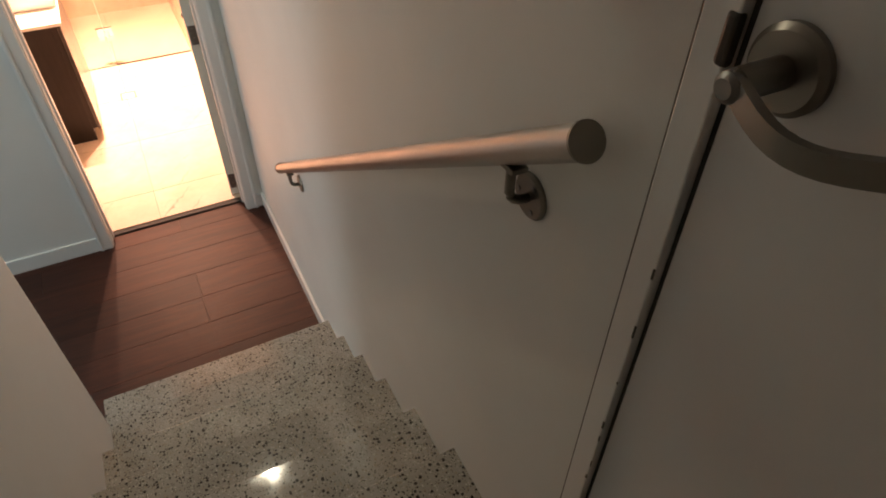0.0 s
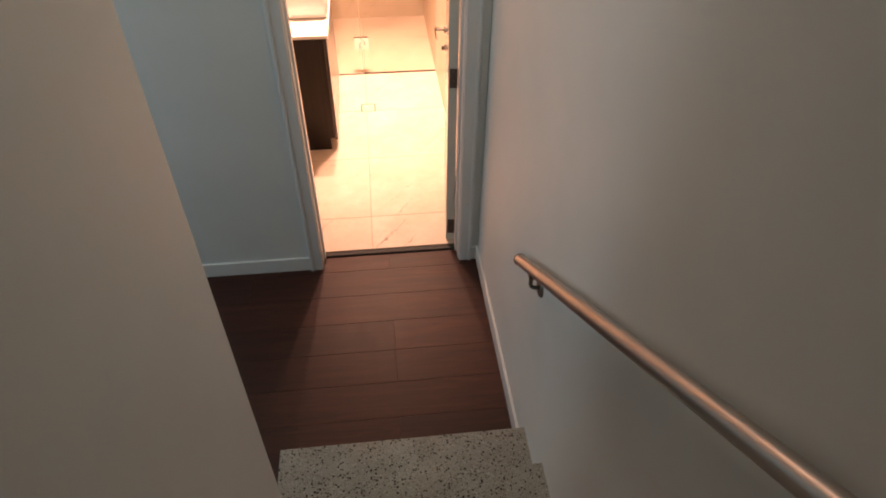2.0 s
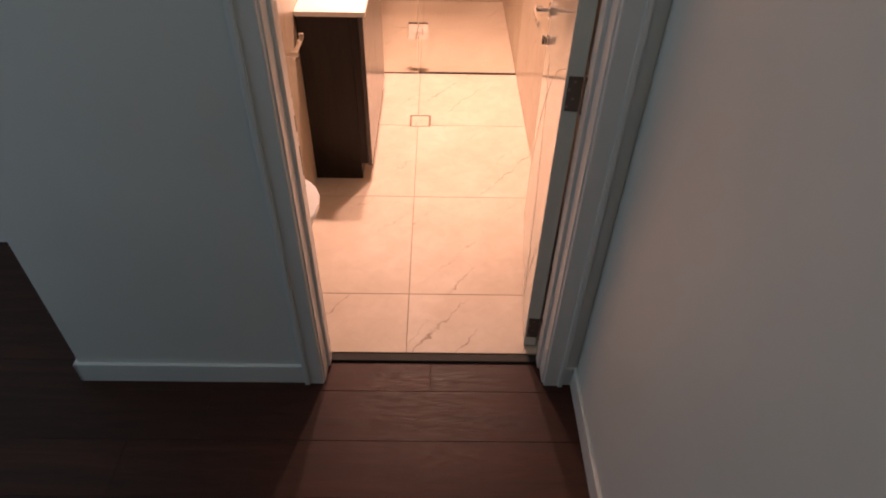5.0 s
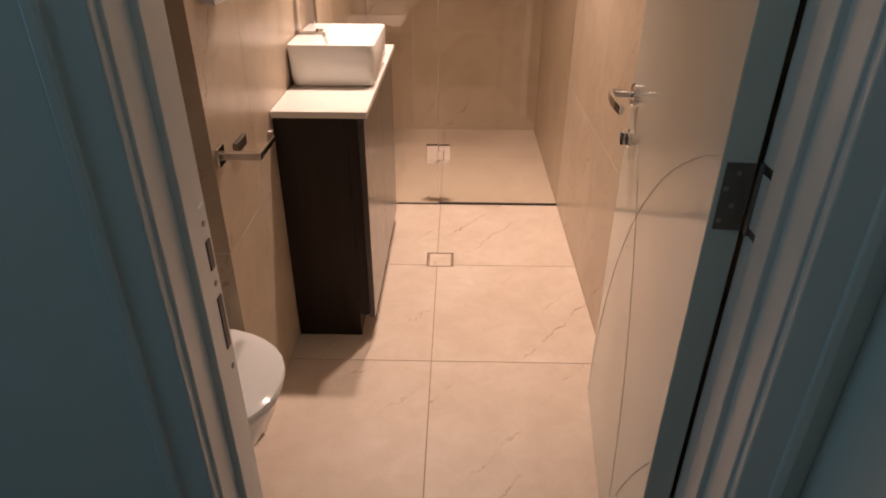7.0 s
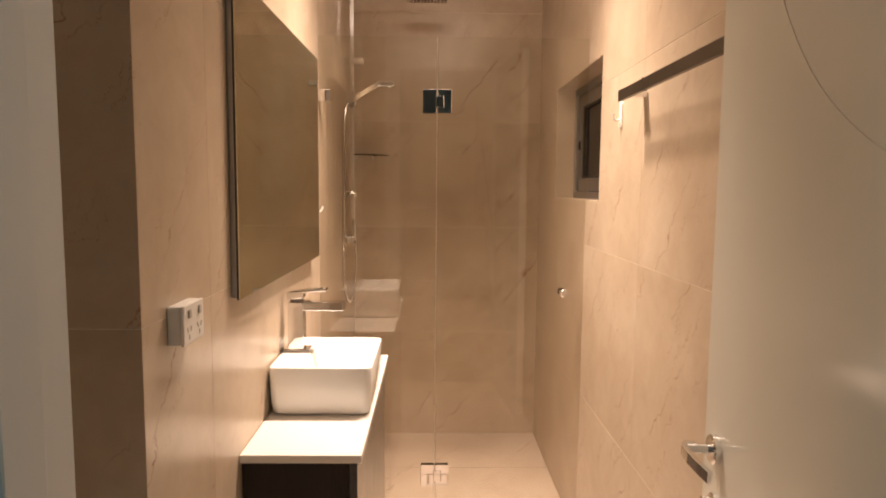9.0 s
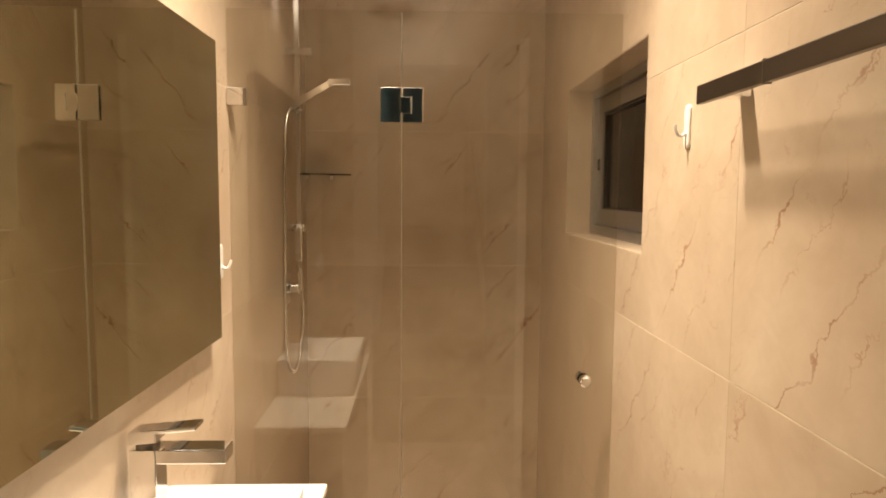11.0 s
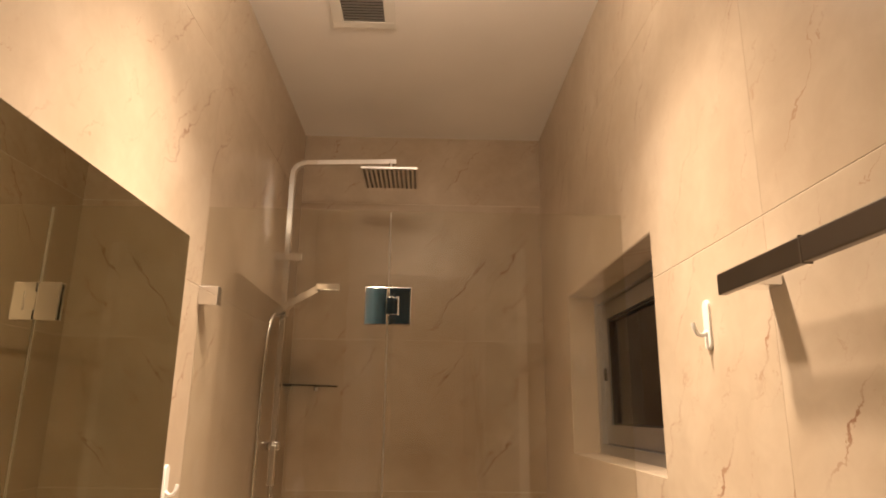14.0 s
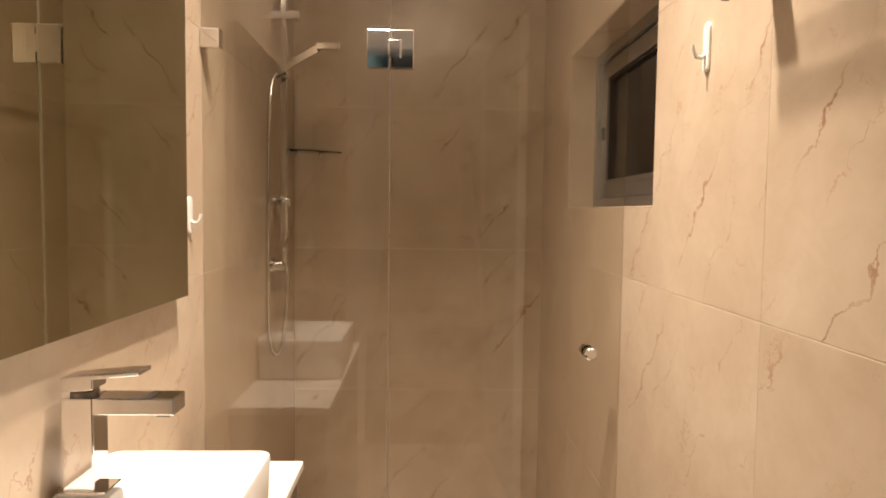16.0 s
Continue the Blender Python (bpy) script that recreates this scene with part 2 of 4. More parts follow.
def terrazzo():
    m, n, l, b = base("terrazzo_speckled", 0.32)
    v = place(n, l, "World")
    col = ramp(n, l, noise_tex(n, l, v, 6, 4), [(0.3, (0.27, 0.255, 0.225)), (0.7, (0.38, 0.36, 0.32))])

    def chips(scale, thresh, colour, col, spread):
        t = n.new("ShaderNodeTexVoronoi")
        t.inputs["Scale"].default_value = scale
        l.new(v, t.inputs["Vector"])
        size = n.new("ShaderNodeMath")
        size.operation = "ADD"
        l.new(t.outputs["Distance"], size.inputs[0])
        sep = n.new("ShaderNodeSeparateColor")
        l.new(t.outputs["Color"], sep.inputs[0])
        far = n.new("ShaderNodeMath")
        far.operation, far.inputs[1].default_value = "MULTIPLY", spread
        l.new(sep.outputs[0], far.inputs[0])
        l.new(far.outputs[0], size.inputs[1])
        return mix(n, l, ramp(n, l, size.outputs[0], [(thresh - 0.03, grey(1.0)), (thresh + 0.03, grey(0.0))]), col, colour)

    col = chips(190, 0.44, (0.54, 0.51, 0.45), col, 0.9)
    col = chips(140, 0.47, (0.30, 0.25, 0.19), col, 1.1)
    col = chips(115, 0.54, (0.03, 0.024, 0.02), col, 1.1)
    col = chips(240, 0.48, (0.075, 0.06, 0.045), col, 0.9)
    l.new(col, b.inputs["Base Color"])
    l.new(ramp(n, l, noise_tex(n, l, v, 30, 4), [(0.3, grey(0.05)), (0.7, grey(0.11))]), b.inputs["Roughness"])
    bump(n, l, b, noise_tex(n, l, v, 160, 3), 0.04, 0.0006)
    return m


TERRAZZO = terrazzo()


def glass(name, tint, rough=0.0, ior=1.5):
    m, n, l, b = base(name, rough)
    b.inputs["Transmission Weight"].default_value, b.inputs["IOR"].default_value = 1.0, ior
    b.inputs["Base Color"].default_value = (*tint, 1)
    return m


def sheet_glass(name, tint):
    """Flat sheet glass: clear with a faint tint, and a mirror-like gloss that grows at low angles."""
    m, n, l, b = base(name)
    n.remove(b)
    clear, gloss, both = n.new("ShaderNodeBsdfTransparent"), n.new("ShaderNodeBsdfGlossy"), n.new("ShaderNodeMixShader")
    clear.inputs["Color"].default_value = (*tint, 1)
    gloss.inputs["Color"].default_value, gloss.inputs["Roughness"].default_value = (1, 1, 1, 1), 0.0
    facing = n.new("ShaderNodeLayerWeight")
    facing.inputs["Blend"].default_value = 0.5
    power, scale = n.new("ShaderNodeMath"), n.new("ShaderNodeMath")
    power.operation, power.inputs[1].default_value = "POWER", 5.0
    scale.operation, scale.inputs[1].default_value, scale.inputs[2].default_value = "MULTIPLY_ADD", 0.95, 0.047
    l.new(facing.outputs["Facing"], power.inputs[0])
    l.new(power.outputs[0], scale.inputs[0])
    l.new(scale.outputs[0], both.inputs[0])
    l.new(clear.outputs[0], both.inputs[1])
    l.new(gloss.outputs[0], both.inputs[2])
    l.new(both.outputs[0], n["Material Output"].inputs["Surface"])
    return m


GLASS = sheet_glass("clear_glass", (0.945, 0.94, 0.905))
DARK_GLASS = glass("night_window_glass", (0.30, 0.30, 0.32), 0.03, 1.3)
STRIKE_DARK = metal("strike_blackened_steel", (0.07, 0.062, 0.055), 0.5)
MIRROR = metal("mirror_silver", (0.74, 0.73, 0.57), 0.005)
m_, n_, l_, b_ = base("lamp_diffuser")
b_.inputs["Emission Color"].default_value, b_.inputs["Emission Strength"].default_value = (1.0, 0.78, 0.5, 1), 12.0
GLOW = m_

# ---- mesh helpers ----


def finish(bm, name, mat, smooth=False):
    bmesh.ops.recalc_face_normals(bm, faces=bm.faces)
    me = bpy.data.meshes.new(name)
    bm.to_mesh(me)
    bm.free()
    if smooth:
        for p in me.polygons:
            p.use_smooth = True
        me.set_sharp_from_angle(angle=radians(38))
    if mat:
        me.materials.append(mat)
    return me


def part(name, bm, material, parent=None, label="", smooth=False):
    ob = new(name, finish(bm, name, material, smooth))
    if parent:
        ob.parent = parent
    if label:
        ob["label"] = label
    return ob


def thing(name, at, label, category, group="", kind=""):
    ob = new(name)
    ob.location = at
    ob.empty_display_size = 0.05
    tagged(ob, label, category, group, kind)
    bpy.context.view_layer.update()
    return ob


def own(parent):
    """Parts are modelled in world coordinates: keep them there."""
    for c in parent.children:
        c.matrix_parent_inverse = Matrix.Translation(parent.location).inverted()
    return parent


def box(lo, hi, bevel=0.0, seg=2, bm=None):
    bm = bm or bmesh.new()
    r = bmesh.ops.create_cube(bm, size=1.0)
    v = r["verts"]
    c, d = [(a + b) / 2 for a, b in zip(lo, hi)], [b - a for a, b in zip(lo, hi)]
    for p in v:
        p.co = Vector([c[i] + p.co[i] * d[i] for i in range(3)])
    if bevel:
        edges = list({e for p in v for e in p.link_edges})
        bmesh.ops.bevel(bm, geom=edges, offset=bevel, segments=seg, profile=0.5, affect="EDGES")
    return bm


def tube(points, r, seg=12, square=False, bm=None, caps=True, ry=None):
    """A bar swept along points: round, or a square section of half-widths r (and ry)."""
    bm = bm or bmesh.new()
    pts = [Vector(p) for p in points]
    rings = []
    up = Vector((0, 0, 1))
    for i, p in enumerate(pts):
        d = (pts[min(i + 1, len(pts) - 1)] - pts[max(i - 1, 0)]).normalized()
        ref = up if abs(d.dot(up)) < 0.95 else Vector((0, 1, 0))
        a = d.cross(ref).normalized()
        if i and a.dot(last) < 0:
            a = -a
        last = a
        c = d.cross(a).normalized()
        if square:
            offs = [a * sx * r + c * sy * (ry or r) for sx, sy in ((-1, -1), (1, -1), (1, 1), (-1, 1))]
        else:
            offs = [a * math.cos(2 * math.pi * k / seg) * r + c * math.sin(2 * math.pi * k / seg) * r for k in range(seg)]
        rings.append([bm.verts.new(p + o) for o in offs])
    m = len(rings[0])
    for q, w in zip(rings, rings[1:]):
        for k in range(m):
            bm.faces.new((q[k], q[(k + 1) % m], w[(k + 1) % m], w[k]))
    if caps:
        bm.faces.new(rings[0][::-1])
        bm.faces.new(rings[-1])
    return bm


def disc(at, axis, r, depth, seg=28, bevel=0.0, bm=None):
    """A round plate whose back lies at `at` and that rises along axis."""
    a = Vector(at)
    d = Vector(axis).normalized()
    bm = bm or bmesh.new()
    side = d.cross(Vector((0, 0, 1)) if abs(d.z) < 0.9 else Vector((0, 1, 0))).normalized()
    up = d.cross(side)
    prof = [(0, 0.001), (0, r), (depth - bevel, r), (depth, r - bevel), (depth, 0.001)]
    rings = [[bm.verts.new(a + d * h + (side * math.cos(2 * math.pi * k / seg) + up * math.sin(2 * math.pi * k / seg)) * q) for k in range(seg)] for h, q in prof]
    for q, w in zip(rings, rings[1:]):
        for k in range(seg):
            bm.faces.new((q[k], q[(k + 1) % seg], w[(k + 1) % seg], w[k]))
    bm.faces.new(rings[0])
    bm.faces.new(rings[-1])
    return bm


def arc(center, r, a0, a1, steps, plane):
    """Points on an arc; plane gives the two unit vectors."""
    u, v = Vector(plane[0]), Vector(plane[1])
    return [Vector(center) + u * math.cos(radians(a0 + (a1 - a0) * i / steps)) * r + v * math.sin(radians(a0 + (a1 - a0) * i / steps)) * r for i in range(steps + 1)]


def solid(name, lo, hi, mat, label, category="wall", bevel=0.0, kind="structure"):
    ob = new(name, finish(box(lo, hi, bevel), name, mat))
    return tagged(ob, label, category, kind=kind)


# ---- plan ----
XR, XL = 0.403, -0.608          # bathroom side walls
XW, XS = 0.412, -0.482          # stair side walls
YD0, YD1 = 3.255, 3.39          # the wall with the bathroom door
YA, YB, YG = 3.908, 6.491, 5.408 # alcove wall, shower end wall, shower glass
ZB, ZC = 0.016, 2.634            # bathroom floor and ceiling
JL, JR = -0.419, 0.304          # door opening
HEAD = 2.22                     # top of the door opening
SY, SZ, GO, RI, STEPS = 2.075, 0.185, 0.2376, 0.152, 7
TOP = SZ + RI * (STEPS - 1)     # upper landing
WIN = (5.219, 6.026, 1.354, 1.862)
ZH = 3.4

# setting: painted walls
solid("wall_stair_right", (XW, 0.511, -0.1), (XW + 0.12, YD1, ZH), WALL_PAINT, "white painted plaster wall along the stairs")
solid("wall_stair_right_above_door", (XW, -0.33, TOP + 2.07), (XW + 0.12, 0.511, ZH), WALL_PAINT, "white painted plaster above the landing door")
solid("wall_stair_right_behind", (XW, -1.2, TOP - 0.1), (XW + 0.12, -0.33, ZH), WALL_PAINT, "white painted plaster wall of the landing")
solid("wall_stair_left", (XS - 0.11, -1.2, -0.1), (XS, 1.805, ZH), WALL_PAINT, "cream white painted wall ending beside the stairs", bevel=0.003)
solid("wall_landing_back", (XS - 0.11, -1.32, 0), (XW + 0.12, -1.2, ZH), WALL_PAINT, "plain white wall behind the landing")
solid("wall_door_left", (-1.215, YD0, -0.1), (JL - 0.03, YD1, ZH), WALL_PAINT, "white painted plaster wall beside the bathroom door", bevel=0.003)
solid("wall_door_right", (JR + 0.03, YD0, -0.1), (XW - 0.001, YD1, ZH), WALL_PAINT, "narrow white plaster strip beside the bathroom door")
solid("wall_door_above", (JL - 0.03, YD0, HEAD + 0.03), (JR + 0.03, YD1, ZH), WALL_PAINT, "white plaster above the bathroom door")
solid("wall_hall_far", (-4.0, 3.935, -0.1), (-1.215, 4.05, ZH), WALL_PAINT, "white painted far wall of the side hall")
solid("wall_hall_return", (-1.215, YD1, -0.1), (-1.12, 4.05, ZH), WALL_PAINT, "white painted return wall of the side hall")
solid("wall_hall_end", (-4.12, -1.2, -0.1), (-4.0, 4.05, ZH), WALL_PAINT, "plain white end wall of the side hall")
solid("wall_hall_back", (-4.0, -1.32, -0.1), (XS - 0.11, -1.2, ZH), WALL_PAINT, "plain white back wall of the side hall")
solid("ceiling_hall", (-4.12, -1.32, ZH), (XW + 0.12, 4.05, ZH + 0.1), CEILING_PAINT, "flat white painted plasterboard ceiling", "ceiling")
solid("ceiling_bathroom", (-1.119, YD1, ZC), (XR + 0.13, YB + 0.12, ZC + 0.1), CEILING_PAINT, "flat white painted bathroom ceiling", "ceiling")

# tiled walls: a core, with tiles as pieces


def rect_minus(r, holes):
    out = [r]
    for h in holes:
        nxt = []
        for a0, a1, b0, b1 in out:
            c0, c1, d0, d1 = max(a0, h[0]), min(a1, h[1]), max(b0, h[2]), min(b1, h[3])
            if c0 >= c1 or d0 >= d1:
                nxt.append((a0, a1, b0, b1))
                continue
            nxt += [q for q in ((a0, c0, b0, b1), (c1, a1, b0, b1), (c0, c1, b0, d0), (c0, c1, d1, b1)) if q[1] - q[0] > 0.004 and q[3] - q[2] > 0.004]
        out = nxt
    return out


def slab_piece(rects, to_world, depth=0.0008, e=0.0004, full=None):
    """A tile face with fine arrises, from rectangles in (u, v)."""
    bm = bmesh.new()
    for a0, a1, b0, b1 in rects:
        i = [e if full is None or abs(p - q) < 1e-6 else 0.0 for p, q in zip((a0, a1, b0, b1), full or (a0, a1, b0, b1))]
        ring0 = [(a0, b0), (a1, b0), (a1, b1), (a0, b1)]
        ring1 = [(a0 + i[0], b0 + i[2]), (a1 - i[1], b0 + i[2]), (a1 - i[1], b1 - i[3]), (a0 + i[0], b1 - i[3])]
        rows = [[bm.verts.new(to_world(u, v, d)) for u, v in ring] for ring, d in ((ring0, 0.0), (ring0, depth - e), (ring1, depth))]
        for q, w in zip(rows, rows[1:]):
            for k in range(4):
                bm.faces.new((q[k], q[(k + 1) % 4], w[(k + 1) % 4], w[k]))
        bm.faces.new(rows[-1])
    return bm


ZJ = [ZB, 0.602, 1.186, 1.757, 2.33, ZC]


def tiled(wall, mat, to_world, us, vs, holes=(), gap=0.0009, upright=0.0002, depth=0.0008):
    for u0, u1 in zip(us, us[1:]):
        for v0, v1 in zip(vs, vs[1:]):
            full = (u0 + upright, u1 - upright, v0 + gap, v1 - gap)
            rects = rect_minus(full, holes)
            if rects:
                part("tile", slab_piece(rects, to_world, depth, full=full), mat, wall)


D = 0.0008
w = solid("wall_bath_right_low", (XR + D, YD1, -0.1), (XR + 0.16, YB + 0.12, WIN[2]), GROUT, "cream marble-look tiled wall below the window")
solid("wall_bath_right_top", (XR + D, YD1, WIN[3]), (XR + 0.16, YB + 0.12, ZC + 0.02), GROUT, "cream marble-look tiled wall above the window")
solid("wall_bath_right_near", (XR + D, YD1, WIN[2]), (XR + 0.16, WIN[0], WIN[3]), GROUT, "cream marble-look tiled wall beside the window")
solid("wall_bath_right_far", (XR + D, WIN[1], WIN[2]), (XR + 0.16, YB + 0.12, WIN[3]), GROUT, "cream marble-look tiled wall past the window")
tiled(w, MARBLE_RIGHT, lambda u, v, d: (XR + D - d, u, v), [YD1, 3.57, 4.77, 5.97, YB], ZJ, [WIN])
w = solid("wall_bath_left", (XL - 0.2, YA + D, -0.1), (XL - D, YB + 0.12, ZC + 0.02), GROUT, "cream marble-look tiled wall behind the vanity")
tiled(w, MARBLE_WALL, lambda u, v, d: (XL - D + d, u, v), [YA, 4.203, 5.403, YB], ZJ)
w = solid("wall_bath_back", (XL - 0.2, YB + D, -0.1), (XR + 0.16, YB + 0.13, ZC + 0.02), GROUT, "cream marble-look tiled shower end wall")
tiled(w, MARBLE_WALL, lambda u, v, d: (u, YB + D - d, v), [XL, XR], ZJ)
w = solid("wall_alcove_side", (-1.119, YA + D, -0.1), (XL - 0.2, YA + 0.1, ZC + 0.02), GROUT, "cream marble-look tiled side of the toilet alcove")
tiled(w, MARBLE_WALL, lambda u, v, d: (u, YA + D - d, v), [-1.085, XL], ZJ)
w = solid("wall_alcove_back", (-1.119, YD1, -0.1), (-1.085 - D, YA + D, ZC + 0.02), GROUT, "cream marble-look tiled wall behind the toilet")
tiled(w, MARBLE_WALL, lambda u, v, d: (-1.085 - D + d, u, v), [YD1, YA], ZJ)
w = solid("wall_bath_front", (-1.085, YD1, -0.1), (JL - 0.09, YD1 + 0.012, ZC + 0.02), GROUT, "cream marble-look tiled inner side of the door wall")
tiled(w, MARBLE_WALL, lambda u, v, d: (u, YD1 + 0.012 + d, v), [-1.085, JL - 0.09], ZJ)
solid("wall_bath_front_head", (JL - 0.09, YD1, HEAD + 0.09), (XR, YD1 + 0.012, ZC + 0.02), WALL_PAINT, "plain plaster over the bathroom door, inside")

# window recess lined with tile
X0 = XR + 0.105
RV = XR + 0.0004
for lo, hi in (((RV, WIN[0] + 0.004, WIN[2] + 0.0002), (X0, WIN[1] - 0.004, WIN[2] + 0.004)), ((RV, WIN[0] + 0.004, WIN[3] - 0.004), (X0, WIN[1] - 0.004, WIN[3] - 0.0002)),
               ((RV, WIN[0] + 0.0002, WIN[2] + 0.0002), (X0, WIN[0] + 0.004, WIN[3] - 0.0002)), ((RV, WIN[1] - 0.004, WIN[2] + 0.0002), (X0, WIN[1] - 0.0002, WIN[3] - 0.0002))):
    part("tile", box(lo, hi, 0.001, 1), MARBLE_WALL, w)

# bathroom floor
w = solid("floor_bathroom", (-1.09, 3.362, -0.12), (XR + 0.1, YB + 0.1, ZB - 0.0016), GROUT_FLOOR, "bathroom floor of cream marble-look tiles", "floor")
DR = (-0.198, -0.088, 4.828, 4.94)
tiled(w, MARBLE_FLOOR, lambda u, v, d: (u, v, ZB - 0.0016 + d), [-1.085, -0.155, XR], [3.362, 3.641, 4.241, 4.842, YG, 6.04, YB], [DR], 0.0013, 0.0013, 0.0016)
solid("floor_threshold", (JL, 3.331, -0.1), (JR, 3.3615, 0.011), SEAL_AND_GAP_SHADE, "dark metal threshold strip under the bathroom door", "threshold", 0.002)

# hall floor
w = solid("floor_hall", (-4.0, -1.2, -0.1), (XW, 3.331, -0.006), DIRT, "dark hardwood board floor of the hall", "floor")
solid("floor_hall_side", (-4.0, 3.331, -0.1), (-1.2, 3.935, 0.0), FLOOR_WOOD, "dark hardwood board floor of the side hall", "floor")

# ---- stairs ----
st = thing("stairs", (-0.08, 1.3, 0), "grey speckled terrazzo stairs with square nosings", "stairs", kind="structure")
for k in range(STEPS):
    y1, z1 = SY - GO * k, SZ + RI * k
    y0 = y1 - GO - 0.02 if k < STEPS - 1 else -1.2
    part("step", box((-0.533, y0, z1 - (SZ if k == 0 else RI) - 0.03), (XW + 0.004, y1 - 0.012, z1 - 0.03)), TERRAZZO, st)
    part("tread", box((-0.533, y0, z1 - 0.032), (XW + 0.004, y1, z1), 0.004), TERRAZZO, st)
own(st)

# ---- trim: door frame, architraves, baseboards, hall ----
BB = 0.088


def baseboard(lo, hi):
    """A skirting board with a small rounded top edge."""
    return tagged(new("baseboard", finish(box(lo, hi, 0.004, 2), "baseboard", TRIM_PAINT)), "white gloss painted skirting board along the wall", "skirting board", "hall skirting boards", "structure")


baseboard((-1.227, YD0 - 0.013, 0), (JL - 0.067, YD0, BB))
baseboard((-1.228, YD0 - 0.013, 0), (-1.215, 3.935, BB))
baseboard((JR + 0.066, YD0 - 0.013, 0), (XW - 0.012, YD0, BB))
baseboard((XW - 0.013, SY + 0.002, 0), (XW, YD0, BB))
baseboard((-4.0, 3.921, 0), (-1.228, 3.935, BB))


def architrave(x0, x1, y0, y1, z0, z1, inner):
    """A moulded casing: a flat board with a raised round back edge and a stepped inner edge."""
    bm = box((x0, y0, z0), (x1, y1, z1), 0.003, 2)
    w = 0.016
    a, b = (x0, x0 + w) if inner > 0 else (x1 - w, x1)
    box((a, y0 - 0.006, z0), (b, y0 + 0.002, z1), 0.0028, 2, bm)
    return bm


df = thing("door_frame", ((JL + JR) / 2, YD0, 0), "white gloss painted timber frame of the bathroom door", "door frame", kind="structure")
part("jamb", box((JL - 0.03, YD0 - 0.002, 0), (JL, YD1 + 0.001, HEAD), 0.002), TRIM_PAINT, df)
part("jamb", box((JR, YD0 - 0.002, 0), (JR + 0.03, YD1 + 0.001, HEAD), 0.002), TRIM_PAINT, df)
part("head", box((JL - 0.03, YD0 - 0.002, HEAD), (JR + 0.03, YD1 + 0.001, HEAD + 0.03), 0.002), TRIM_PAINT, df)
part("door_stop", box((JL - 0.001, 3.305, 0.012), (JL + 0.010, 3.345, HEAD), 0.002), TRIM_PAINT, df)
part("door_stop", box((JR - 0.010, 3.305, 0.012), (JR + 0.001, 3.345, HEAD), 0.002), TRIM_PAINT, df)
part("architrave", architrave(JL - 0.067, JL - 0.005, YD0 - 0.016, YD0 + 0.001, 0, HEAD + 0.065, 1), TRIM_PAINT, df)
part("architrave", architrave(JR + 0.005, JR + 0.067, YD0 - 0.016, YD0 + 0.001, 0, HEAD + 0.065, -1), TRIM_PAINT, df)
part("architrave", box((JL - 0.067, YD0 - 0.015, HEAD + 0.005), (JR + 0.067, YD0 + 0.001, HEAD + 0.066), 0.003), TRIM_PAINT, df)
part("architrave", box((JL - 0.09, YD1 - 0.001, ZB), (JL - 0.004, YD1 + 0.004, HEAD + 0.06), 0.003), TRIM_PAINT, df)
part("architrave", box((JR + 0.004, YD1 - 0.001, ZB), (XR - 0.001, YD1 + 0.012, HEAD + 0.06), 0.003), TRIM_PAINT, df)
strike = part("strike_plate", box((JL - 0.001, 3.352, 0.70), (JL + 0.0025, 3.384, 0.99), 0.001), TRIM_PAINT, df, "painted-over steel strike plate with two slots")
for z0, z1 in ((0.76, 0.85), (0.895, 0.94)):
    part("slot", box((JL + 0.002, 3.361, z0), (JL + 0.0045, 3.376, z1), 0.001), BLACK, strike)
for z0 in (0.725, 0.872, 0.965):
    part("screw", disc((JL + 0.0023, 3.368, z0), (1, 0, 0), 0.0045, 0.0016, 12), HINGE_METAL, strike)
own(df)
for c in strike.children:
    c.matrix_parent_inverse = Matrix.Identity(4)


# bathroom door, standing open against the side wall
ANG = radians(5.7)
HX, HY = 0.254, 3.397
door = thing("door_bathroom", (HX, HY, ZB), "white satin flush door with routed curves, standing open", "door", kind="structure")
LEAF, DT, DH = 0.722, 0.044, 2.185


leaf = part("door_leaf", box((0, 0, 0.006), (DT, LEAF, DH), 0.002, 2), DOOR_PAINT, door)
GX = -0.0005


def groove(pts):
    part("groove", tube(pts, 0.00045, 5, caps=False), GROOVE_SHADE, leaf, "fine routed line in the door face")


# routed lines are drawn as fine tubes, with their shade put into this colour
GROOVE_SHADE = plain("door_groove_shade", (0.72, 0.70, 0.66), 0.6)
PL = ((0, 1, 0), (0, 0, 1))
groove(arc((GX, -0.373, 0.03), 1.079, 0.5, 69.5, 40, PL))
groove(arc((GX, 1.531, -0.016), 1.311, 139.5, 178.8, 24, PL))
groove(arc((GX, -1.42, -0.55), 1.76, 19.0, 36.0, 14, PL))
groove(arc((GX, 0.0, 1.95), 0.575, -89, 4, 30, PL))
YH = 0.655
hs = part("door_handle", disc((0, YH, 0.93), (-1, 0, 0), 0.026, 0.013, 28, 0.003), CHROME, leaf, "polished chrome lever handle on a round rose", True)
part("neck", tube([(-0.006, YH, 0.93), (-0.03, YH, 0.93), (-0.052, YH, 0.93)], 0.0085, 18), CHROME, hs, smooth=True)
blade = [(-0.036, YH + 0.008, 0.93), (-0.052, YH + 0.006, 0.9315), (-0.060, YH - 0.008, 0.9315), (-0.059, YH - 0.04, 0.930), (-0.054, YH - 0.075, 0.928), (-0.047, YH - 0.108, 0.926)]
part("lever", tube(blade, 0.0042, square=True, ry=0.0095), CHROME, hs, "flat chrome lever blade")
lk = part("door_lock", disc((0, YH, 0.828), (-1, 0, 0), 0.022, 0.008, 28, 0.003), CHROME, leaf, "round chrome privacy lock", True)
